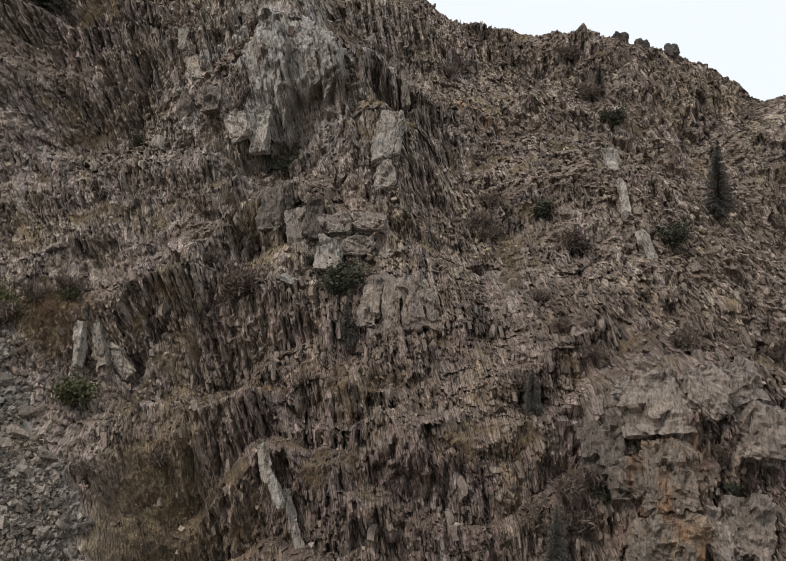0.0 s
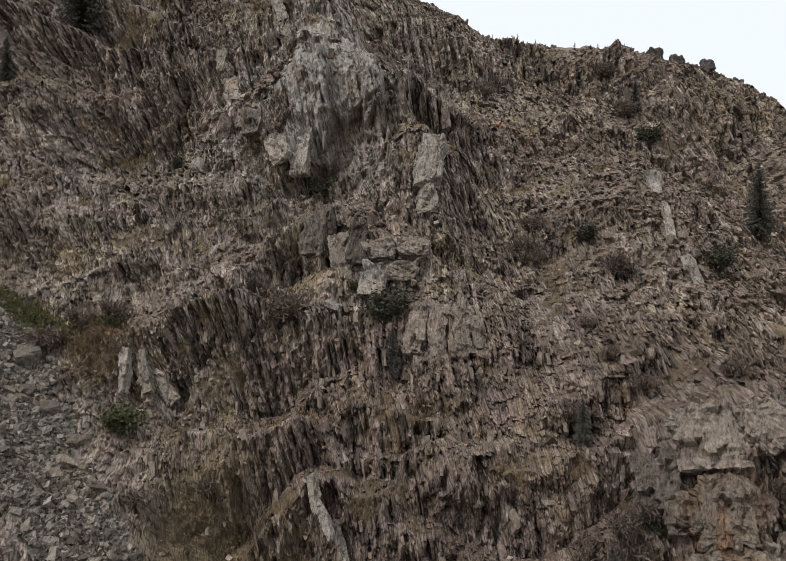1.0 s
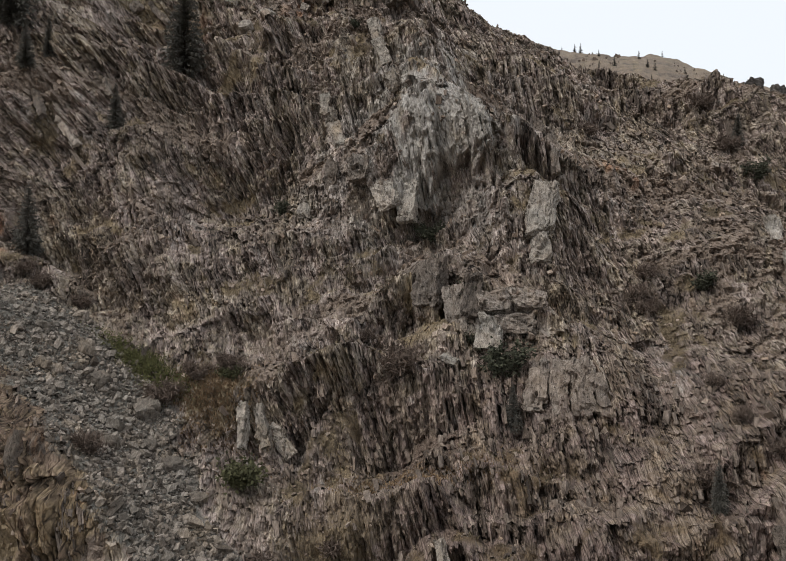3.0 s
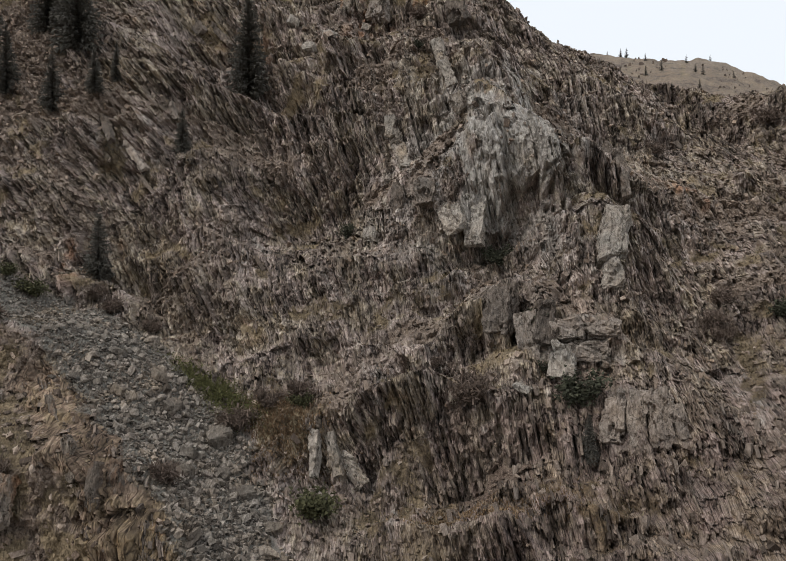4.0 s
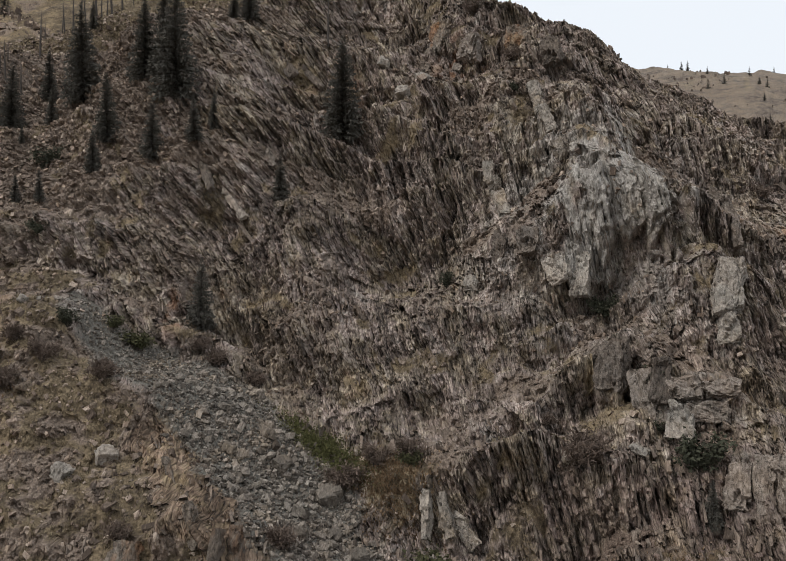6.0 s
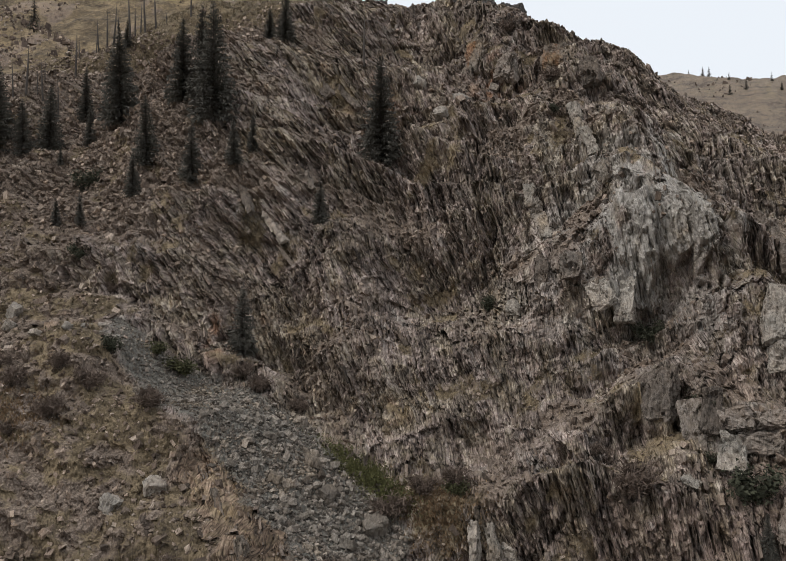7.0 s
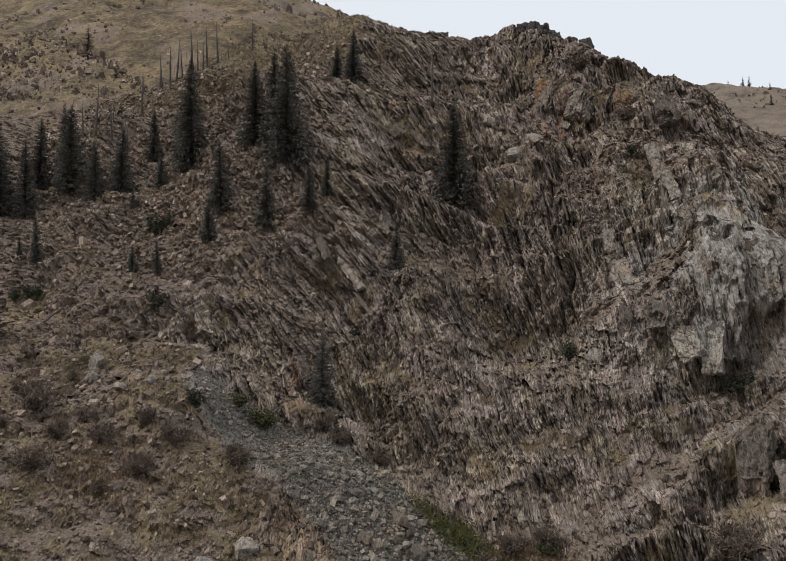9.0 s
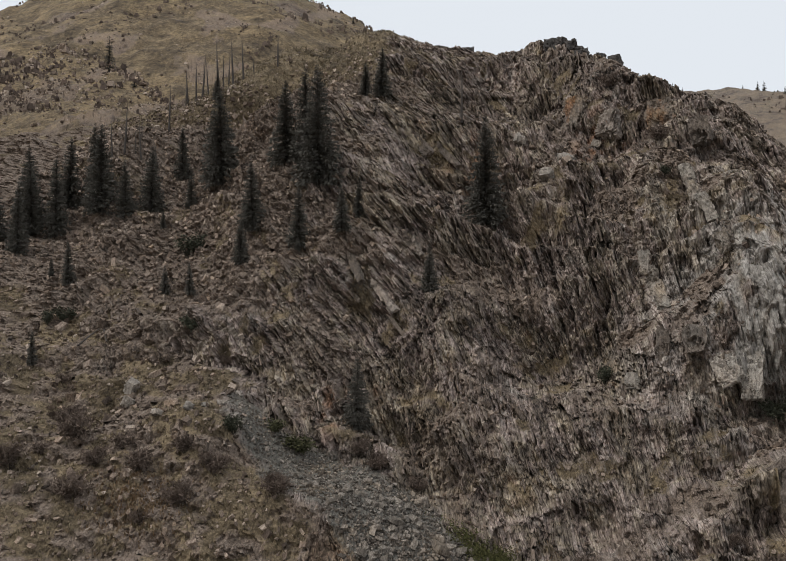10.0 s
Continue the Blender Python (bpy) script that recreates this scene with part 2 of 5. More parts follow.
def ribs(x, s, z):
    """Relief of upright leaves and blocks of rock, and the tone of each piece."""
    a, b = bedding(x, s, z)
    solid = massive(x, s)
    thin = 1 - solid
    huge = 1 - 2 * np.abs(grain(a / 7.0, b / 30, 69))
    h1, t1 = leaves(a, b, 3.4, 6.0, 70, 0.7)
    h2, t2 = leaves(a, b, 1.2, 3.8, 71)
    h3, t3 = leaves(a, b, 0.52, 2.5, 72)
    h4, t4 = leaves(a, b, 0.26, 1.5, 73, 0.7)
    blocks = 1.3 * facets(a / 2.6, b / 2.6, 74) + 0.8 * facets(a / 1.2, b / 1.3, 75)
    chips = 0.42 * facets(a / 0.5, b / 0.6, 79, 1.2)
    height = 0.5 * huge + 1.1 * h1 + 0.95 * h2 * (0.45 + 0.55 * thin) + 0.95 * h3 * (0.4 + 0.6 * thin) + 0.62 * h4 * (0.3 + 0.7 * thin) + blocks * 0.8 * solid + 0.6 * chips
    tone = 0.20 * t1 + 0.28 * t2 + 0.45 * t3 + 0.50 * t4
    return height, tone


def forms(x, s, talus, rubble):
    """Ledges and lumps, out from the leaning plane."""
    calm = zones(x, s)[1]
    u, strong = terrace(x, s)
    ledge = (np.minimum(u / 0.55, (1 - u) / 0.45) - 0.5) * 2.9 * strong * (1 - talus) * (1 - 0.6 * rubble)
    lumps = 0.5 * fractal(x / 5, s / 5, 30, 4) + 0.9 * fractal(x / 14, s / 14, 35, 3)
    return ledge * (1 - calm) + brow(x, s) + lumps * (1 - 0.75 * talus)


def relief(x, s, z, talus, rubble, grass):
    """The broken rock, level out from the face, and the tone of its pieces."""
    rock, tone = ribs(x, s, z)
    out, calm, _ = zones(x, s)
    rock, tone = rock * (1 - 0.5 * calm), tone * (1 - 0.5 * calm)
    bare = np.clip(1 - 1.0 * talus - 0.55 * rubble - 0.85 * grass, 0, 1)
    stones = 0.55 * facets(x / 0.62, s / 0.62, 90, 1.4) + 0.7 * np.maximum(facets(x / 1.3, s / 1.1, 95, 1.2), 0)
    fine = 0.9 * rock * bare + stones * (0.3 + 0.7 * np.clip(talus + rubble, 0, 1)) * (1 - 0.5 * grass) * (1 - 0.55 * talus)
    return fine + out, tone


def lie(x, s):
    """Height of ledges and broad forms alone, which slabs lie against."""
    u, strong = terrace(x, s)
    return broad(x, s) + (np.minimum(u / 0.55, (1 - u) / 0.45) - 0.5) * 2.6 * strong + brow(x, s) + 0.9 * fractal(x / 14, s / 14, 35, 3)


FACE = {}
SHEAR = 0.27  # the sheet's columns lean with the leaves of rock


def surface(x, s, fine=True):
    """World place of a point of the mountainside; the fine one is read off the sheet that make_ground lays."""
    x, s = np.asarray(x, float), np.asarray(s, float)
    if not fine:
        n = broad(x, s)
        return np.stack([x, (s - n) * R2, (s + n) * R2], -1)
    cols, P = FACE["cols"], FACE["points"]
    q = x + SHEAR * (s - 100)
    c = np.clip(np.searchsorted(cols, q) - 1, 0, len(cols) - 2)
    u = np.clip((q - cols[c]) / (cols[c + 1] - cols[c]), 0, 1)
    rows, top = FACE["rows"], P.shape[0] - 1
    lo, hi = np.zeros(np.shape(s), int), np.full(np.shape(s), top)
    for _ in range(11):
        mid = (lo + hi) // 2
        up = rows[mid, c] <= s
        lo, hi = np.where(up, mid, lo), np.where(up, hi, mid)
    r = np.minimum(lo, top - 1)
    v = np.clip((s - rows[r, c]) / (rows[r + 1, c] - rows[r, c]), 0, 1)[..., None]
    u = u[..., None]
    Q = (P[r, c] * (1 - u) + P[r, c + 1] * u) * (1 - v) + (P[r + 1, c] * (1 - u) + P[r + 1, c + 1] * u) * v
    return np.concatenate([x[..., None], Q[..., 1:]], -1)


def rocky_hill(x, y):
    """Where the hills behind the crest are broken rock rather than grass, 0 to 1."""
    wild = fractal(x / 40, y / 40, 150, 5)
    near = ease(215, 175, y - 0.25 * (x + 150) + 30 * wild)
    return np.clip(0.85 * near + 0.8 * ease(0.12, 0.45, wild) + 0.75 * ease(500, 700, y) * ease(-150, 0, x), 0, 1)


def distance_hills(x, y):
    """Heights of the hills far behind the crest."""
    c, d = math.cos(0.445), math.sin(0.445)
    u, v = (x + 282) * c + (y - 542) * d, (y - 542) * c - (x + 282) * d
    far = 222 * np.exp(-(u / 280) ** 2 - (v / 260) ** 2)
    right = 258 * np.exp(-((y - 1100) / 420) ** 2) * ease(-420, 30, x) * (1 - 0.3 * ease(150, 420, x))
    c, d = math.cos(0.576), math.sin(0.576)
    u, v = (x + 149) * c + (y - 194) * d, (y - 194) * c - (x + 149) * d
    shoulder = 42 * np.exp(-(u / np.where(u < 0, 75, 42)) ** 2 - (v / np.where(v < 0, 42, 75)) ** 2)
    rock = rocky_hill(x, y)
    near = ease(420, 250, y)
    return 42 + np.maximum(far, right) + shoulder + (9 - 5 * near) * fractal(x / 130, y / 130, 120, 5) + 2.0 * fractal(x / 22, y / 22, 130, 4) + near * (0.5 + rock) * (0.7 * facets(x / 2.6, y / 2.6, 133) + 0.8 * fractal(x / 6, y / 6, 136, 4))


# ---- materials ----
def nodes_of(name):
    m = bpy.data.materials.new(name)
    m.use_nodes = True
    t = m.node_tree
    t.nodes.clear()
    out = t.nodes.new("ShaderNodeOutputMaterial")
    b = t.nodes.new("ShaderNodeBsdfPrincipled")
    t.links.new(b.outputs[0], out.inputs[0])
    return m, t, b


def node(t, kind, **props):
    n = t.nodes.new(kind)
    for key, value in props.items():
        setattr(n, key, value)
    return n


def noise_node(t, coord, scale, detail=6, rough=0.6, stretch=None, turn=0):
    if stretch:
        mp = node(t, "ShaderNodeMapping", vector_type="TEXTURE")
        mp.inputs["Scale"].default_value = tuple(1 / k for k in stretch)
        mp.inputs["Rotation"].default_value = (0, radians(turn), 0)
        t.links.new(coord, mp.inputs[0])
        coord = mp.outputs[0]
    n = node(t, "ShaderNodeTexNoise")
    n.inputs["Scale"].default_value, n.inputs["Detail"].default_value, n.inputs["Roughness"].default_value = scale, detail, rough
    t.links.new(coord, n.inputs["Vector"])
    return n.outputs[0]


def ramp(t, fac, stops):
    r = node(t, "ShaderNodeValToRGB")
    e = r.color_ramp.elements
    while len(e) < len(stops):
        e.new(0.5)
    for el, (p, c) in zip(e, stops):
        el.position, el.color = p, (*c, 1)
    t.links.new(fac, r.inputs[0])
    return r.outputs[0]


def blend(t, fac, a, b, mode="MIX"):
    m = node(t, "ShaderNodeMix", data_type="RGBA", blend_type=mode)
    for sock, v in ((m.inputs[0], fac), (m.inputs[6], a), (m.inputs[7], b)):
        if isinstance(v, (int, float)):
            sock.default_value = v
        elif isinstance(v, tuple):
            sock.default_value = (*v, 1)
        else:
            t.links.new(v, sock)
    return m.outputs[2]


def maths(t, op, a, b=None, c=None):
    m = node(t, "ShaderNodeMath", operation=op)
    for sock, v in zip(m.inputs, (a, b, c)):
        if v is None:
            continue
        if isinstance(v, (int, float)):
            sock.default_value = v
        else:
            t.links.new(v, sock)
    return m.outputs[0]


def bump(t, bsdf, heights, strength=0.6, dist=0.15):
    b = node(t, "ShaderNodeBump")
    b.inputs["Strength"].default_value, b.inputs["Distance"].default_value = strength, dist
    t.links.new(heights, b.inputs["Height"])
    t.links.new(b.outputs[0], bsdf.inputs["Normal"])


def ground_material():
    m, t, b = nodes_of("mountainside")
    pos = node(t, "ShaderNodeNewGeometry").outputs["Position"]

    def mask(name):
        return node(t, "ShaderNodeAttribute", attribute_name=name).outputs["Fac"]
    bed = node(t, "ShaderNodeAttribute", attribute_name="bed").outputs["Vector"]
    lines = noise_node(t, bed, 1.0, 6, 0.72, (5.5, 0.9, 1.2))
    hair = noise_node(t, bed, 1.0, 3, 0.65, (12.0, 3.5, 3.0))
    chips = noise_node(t, pos, 2.2, 6, 0.72)
    gaps = []
    for stretch, wide in (((3.4, 0.50, 1.0), 0.10), ((6.5, 1.2, 1.0), 0.15)):
        mp = node(t, "ShaderNodeMapping", vector_type="TEXTURE")
        mp.inputs["Scale"].default_value = tuple(1 / k for k in stretch)
        t.links.new(bed, mp.inputs[0])
        v = node(t, "ShaderNodeTexVoronoi", feature="DISTANCE_TO_EDGE", voronoi_dimensions="2D")
        v.inputs["Scale"].default_value = 1.0
        t.links.new(mp.outputs[0], v.inputs["Vector"])
        gap = node(t, "ShaderNodeMapRange")
        gap.inputs[1].default_value, gap.inputs[2].default_value = 0.0, wide
        t.links.new(v.outputs["Distance"], gap.inputs[0])
        gaps.append(gap.outputs[0])
    seam = maths(t, "ADD", maths(t, "MULTIPLY", gaps[0], 0.6), maths(t, "MULTIPLY", gaps[1], 0.4))
    # every leaf its own tone, with the grain of the bedding on it
    streak = maths(t, "ADD", maths(t, "MULTIPLY", lines, 0.42), maths(t, "MULTIPLY", hair, 0.2))
    streak = maths(t, "ADD", streak, maths(t, "MULTIPLY", chips, 0.38))
    streak = maths(t, "MULTIPLY_ADD", maths(t, "SUBTRACT", streak, 0.5), 0.85, 0.5)
    streak = maths(t, "ADD", streak, maths(t, "MULTIPLY", mask("tone"), 0.21))
    streak = maths(t, "ADD", streak, maths(t, "MULTIPLY", maths(t, "SUBTRACT", seam, 0.86), maths(t, "MULTIPLY_ADD", mask("calm"), -0.12, 0.21)))
    blot = noise_node(t, pos, 0.13, 6, 0.65)
    mottle = noise_node(t, pos, 0.7, 5, 0.7)
    speck = noise_node(t, pos, 5.0, 4, 0.7)
    rock = ramp(t, streak, [(0.33, (0.034, 0.028, 0.024)), (0.43, (0.130, 0.107, 0.092)), (0.53, (0.248, 0.209, 0.183)), (0.65, (0.47, 0.412, 0.368))])
    band = noise_node(t, bed, 1.0, 5, 0.65, (0.30, 0.075, 0.10))
    tint = maths(t, "ADD", maths(t, "ADD", maths(t, "MULTIPLY", blot, 0.30), maths(t, "MULTIPLY", band, 0.36)), maths(t, "MULTIPLY", mottle, 0.38))
    warm = ramp(t, tint, [(0.34, (0.84, 0.95, 1.02)), (0.43, (0.98, 1.0, 0.99)), (0.49, (1.04, 0.965, 0.96)), (0.535, (1.01, 0.995, 0.92)), (0.59, (1.06, 1.02, 0.85)), (0.67, (1.16, 0.97, 0.80))])
    rock = blend(t, 1.0, rock, warm, "MULTIPLY")
    weather = noise_node(t, pos, 1.0, 5, 0.6, (0.55, 0.25, 0.2), 14)
    rock = blend(t, 1.0, rock, ramp(t, weather, [(0.36, (0.74, 0.73, 0.73)), (0.5, (1.0, 1.0, 1.0)), (0.64, (1.18, 1.17, 1.15))]), "MULTIPLY")
    rock = blend(t, mask("ochre"), rock, blend(t, 1.0, rock, (0.74, 0.66, 0.54), "MULTIPLY"))
    rock = blend(t, mask("rust"), rock, ramp(t, streak, [(0.3, (0.16, 0.075, 0.04)), (0.7, (0.40, 0.22, 0.12))]))
    rock = blend(t, mask("pale"), rock, ramp(t, streak, [(0.34, (0.065, 0.060, 0.053)), (0.45, (0.235, 0.218, 0.196)), (0.64, (0.50, 0.472, 0.434))]))
    tone = maths(t, "ADD", maths(t, "MULTIPLY", speck, 0.4), maths(t, "ADD", maths(t, "MULTIPLY", mottle, 0.45), maths(t, "MULTIPLY", blot, 0.4)))
    tone = maths(t, "MULTIPLY_ADD", maths(t, "SUBTRACT", tone, 0.625), 1.25, 0.5)
    scree = ramp(t, speck, [(0.3, (0.062, 0.057, 0.048)), (0.5, (0.125, 0.115, 0.099)), (0.72, (0.239, 0.222, 0.191))])
    rub = ramp(t, speck, [(0.3, (0.070, 0.052, 0.040)), (0.5, (0.170, 0.130, 0.102)), (0.72, (0.34, 0.276, 0.226))])
    grass = ramp(t, tone, [(0.36, (0.042, 0.032, 0.020)), (0.5, (0.132, 0.100, 0.061)), (0.64, (0.270, 0.208, 0.131))])
    green = ramp(t, speck, [(0.3, (0.035, 0.042, 0.015)), (0.7, (0.10, 0.11, 0.04))])
    grass = blend(t, mask("green"), grass, green)

    def soft(name, lo, hi):
        v = maths(t, "ADD", mask(name), maths(t, "MULTIPLY", maths(t, "SUBTRACT", speck, 0.5), 0.9))
        mr = node(t, "ShaderNodeMapRange")
        mr.inputs[1].default_value, mr.inputs[2].default_value = lo, hi
        t.links.new(v, mr.inputs[0])
        return mr.outputs[0]
    col = blend(t, soft("rubble", 0.35, 0.75), rock, rub)
    col = blend(t, maths(t, "MULTIPLY", soft("grass", 0.3, 0.7), 0.92), col, grass)
    col = blend(t, soft("talus", 0.3, 0.7), col, scree)
    # darker redder tint low on the face; outcrops and scrub on the far hills
    col = blend(t, maths(t, "MULTIPLY", mask("low_tint"), 0.8), col, blend(t, 1.0, col, (0.64, 0.58, 0.57), "MULTIPLY"))
    patch = maths(t, "ADD", maths(t, "MULTIPLY", noise_node(t, pos, 0.035, 9, 0.72), 0.6), maths(t, "MULTIPLY", noise_node(t, pos, 0.16, 5, 0.7), 0.4))
    col = blend(t, mask("wild"), col, blend(t, 1.0, col, ramp(t, patch, [(0.38, (0.42, 0.40, 0.40)), (0.47, (0.92, 0.90, 0.87)), (0.54, (1.15, 1.10, 1.0)), (0.64, (1.4, 1.34, 1.2))]), "MULTIPLY"))
    t.links.new(col, b.inputs["Base Color"])
    b.inputs["Roughness"].default_value = 0.93
    b.inputs["Specular IOR Level"].default_value = 0.25
    bump(t, b, maths(t, "ADD", maths(t, "ADD", maths(t, "MULTIPLY", lines, 0.9), maths(t, "ADD", maths(t, "MULTIPLY", seam, 0.9), maths(t, "MULTIPLY", hair, 0.3))), maths(t, "ADD", maths(t, "MULTIPLY", chips, 0.4), maths(t, "MULTIPLY", speck, 0.3))), 0.6, 0.22)
    return m


GROUND = ground_material()


# ---- the ground, one sheet from valley to horizon ----
def spread(fine_lo, fine_hi, step, reach, count):
    """Even steps between fine_lo and fine_hi, then growing ones out to reach on both sides."""
    mid = np.arange(fine_lo, fine_hi, step)
    g = np.linspace(0, 1, count + 1)[1:] ** 3
    return np.concatenate([(fine_lo - reach * g)[::-1], mid, fine_hi + reach * g])


COL, ROW = 0.122, 610


def make_ground():
    cols = spread(-80, 62, COL, 900, 18)
    cols = np.concatenate([-130 - 800 * np.linspace(0, 1, 16)[:0:-1] ** 2.5, np.arange(-130, -80, 0.32), cols[18:]])
    top = np.full(len(cols), 160.0)
    for _ in range(40):
        top = crest(np.clip(cols - SHEAR * (top - 100), -97, 50)) + 16
    # rows stand closest where the face is steepest
    v = np.linspace(0, 1, 320)
    S = S_LOW + v[:, None] * (top[None, :] - S_LOW)
    X = cols[None, :] - SHEAR * (S - 100)
    n = broad(X, S) + forms(X, S, *covers(X, S)[:2])
    step = np.hypot(np.diff((S + n) * R2, axis=0), 0.45 * np.diff((S - n) * R2, axis=0)) + 0.12 * np.diff(S, axis=0)
    pad = np.concatenate([step[:, :1].repeat(30, 1), step, step[:, -1:].repeat(30, 1)], 1)
    run = np.cumsum(np.concatenate([np.zeros((len(step), 1)), pad], 1), 1)
    step = (run[:, 61:] - run[:, :-61])[:, :len(cols)]
    way = np.concatenate([np.zeros((1, len(cols))), np.cumsum(step, 0)], 0)
    way /= way[-1]
    even = np.linspace(0, 1, ROW)
    S = np.stack([np.interp(even, way[:, k], S[:, k]) for k in range(len(cols))], 1)
    X = cols[None, :] - SHEAR * (S - 100)
    masks = covers(X, S)
    n = broad(X, S) + forms(X, S, *masks[:2])
    Z = 0.6 * (S + n) * R2 + 0.4 * R2 * S
    fine, tone = relief(X, S, Z, *masks)
    # no overhang reaches out too suddenly
    for k in range(1, ROW):
        fine[k] = np.minimum(fine[k], fine[k - 1] + 3.5 * (S[k] - S[k - 1]))
    face = np.stack([X, (S - n) * R2 - fine, (S + n) * R2], -1)
    FACE["cols"], FACE["rows"], FACE["points"] = cols, S, face
    # below: down to the valley floor and away behind the camera
    low = []
    for d in (np.linspace(0, 1, 21)[1:] ** 2.2 * 1200)[::-1]:
        e = face[0]
        z = 14 * np.logaddexp(0, (e[:, 2] - 0.8 * d) / 14) - 3 + 0.8 * fractal(X[0] / 9, (X[0] * 0 + d) / 9, 140, 3) * min(1, d / 6)
        z = np.where(d < 4, e[:, 2] + (z - e[:, 2]) * d / 4, z)
        low.append(np.stack([X[0], e[:, 1] - d, z], -1))
    # above: over the crest and on to the far hills
    high = []
    e = face[-1]
    n0 = broad(X[-1], S[-1])
    calm = np.stack([X[-1], (S[-1] - n0) * R2, (S[-1] + n0) * R2], -1)
    for r in np.concatenate([1 + 1.5 * np.linspace(0, 1, 111)[1:] ** 1.3, 2.5 + 15.5 * np.linspace(0, 1, 51)[1:] ** 1.6]):
        x, y = -12 + (e[:, 0] + 12) * r, calm[:, 1] * r
        run = (r - 1) * calm[:, 1]
        k = ease(0.05, 0.55, np.full_like(x, r - 1))
        z = (calm[:, 2] - 0.3 * np.minimum(run, 60)) * (1 - k) + distance_hills(x, y) * k
        z, y = z + (e[:, 2] - calm[:, 2]) * np.exp(-run / 2), y + (e[:, 1] - calm[:, 1]) * np.exp(-run / 2)
        high.append(np.stack([x, y, z], -1))
    P = np.concatenate([np.array(low), face, np.array(high)], 0)
    H, Wd = P.shape[:2]
    a = np.arange((H - 1) * (Wd - 1))
    i = a // (Wd - 1) * Wd + a % (Wd - 1)
    quads = np.stack([i, i + 1, i + Wd + 1, i + Wd], -1)
    me = bpy.data.meshes.new("ground")
    me.vertices.add(H * Wd)
    me.vertices.foreach_set("co", P.astype(np.float32).ravel())
    me.loops.add(quads.size)
    me.loops.foreach_set("vertex_index", quads.astype(np.int32).ravel())
    me.polygons.add(len(quads))
    me.polygons.foreach_set("loop_start", np.arange(0, quads.size, 4, dtype=np.int32))
    me.update(calc_edges=True)
    me.shade_flat()
    L, U = len(low), len(high)

    def store(name, face_values, lo, hi):
        full = np.concatenate([np.full((L, Wd), lo), face_values, np.broadcast_to(hi, (U, Wd))], 0)
        me.attributes.new(name, "FLOAT", "POINT").data.foreach_set("value", full.astype(np.float32).ravel())
    hp = np.array(high)
    store("talus", masks[0], 0, 0.42 * ease(500, 700, hp[..., 1]) * ease(-150, 0, hp[..., 0]))
    small = fractal(hp[..., 0] / 9, hp[..., 1] / 9, 155, 3)
    rocky = rocky_hill(hp[..., 0], hp[..., 1])
    store("rubble", masks[1], 0.5, np.clip(0.1 + 0.8 * rocky + 0.5 * small, 0, 1))
    store("grass", masks[2], 0.6, np.clip(1.05 - 1.0 * rocky - 0.4 * small, 0, 1))
    pale = zones(X, S)[2]
    pale *= ease(-0.7, 0.1, fractal(X / 2, S / 3, 160, 4) + 0.25)
    pale = np.maximum(pale, 0.8 * grey_zone(X, S) * ease(-0.5, 0.4, fractal(X / 2.5, S / 4, 162, 4)))
    rust = np.zeros_like(X)
    for px, ps, a, bb in ((16.5, 54.5, 3, 3.5), (-26.5, 131, 3.5, 5), (-50.5, 90, 2, 3), (8, 103, 3, 2), (-44, 60, 2, 2), (-41, 128, 3, 4), (-43.2, 60.0, 1.6, 3)):
        rust = np.maximum(rust, np.exp(-((X - px) / a) ** 2 - ((S - ps) / bb) ** 2))
    rust *= ease(-0.1, 0.5, fractal(X / 1.5, S / 3, 165, 4)) * 0.8
    store("tone", tone, 0, 0)
    bed_a, bed_b = bedding(X, S, Z)
    bed = np.stack([P[..., 0], P[..., 2], 0.4 * P[..., 1]], -1)
    bed[L:L + ROW, :, 0], bed[L:L + ROW, :, 1] = bed_a, bed_b
    me.attributes.new("bed", "FLOAT_VECTOR", "POINT").data.foreach_set("vector", bed.astype(np.float32).ravel())
    store("low_tint", ease(-24, -6, X + 5 * fractal(X / 6, S / 6, 168, 3)) * ease(80, 70, S + 5 * fractal(X / 5, S / 5, 169, 3)), 0, 0)
    store("wild", np.zeros_like(X), 0, 1)
    dc, _ = strip(X, S, [(-44.5, 71.5), (-40.8, 67.0), (-36.6, 61.5), (-34.0, 57.0)])
    ochre = np.maximum(1 - ease(2.0, 5.0, dc), 0.7 * np.exp(-((X + 5) / 7) ** 2 - ((S - 82) / 4) ** 2))
    store("ochre", ochre, 0, 0)
    store("calm", zones(X, S)[1], 0, 0)
    store("pale", pale, 0, 0)
    store("rust", rust, 0, 0)
    green = np.exp(-((X + 34.2 + 1.1 * (S - 76.5)) / 2.6) ** 2 - ((S - 76.5) / 3.0) ** 2)
    store("green", green, 0, 0)
    me.materials.append(GROUND)
    return tagged(new("ground", me), "rocky brown mountainside with talus, ledges and dry grass", "mountain", kind="structure")


ground = make_ground()


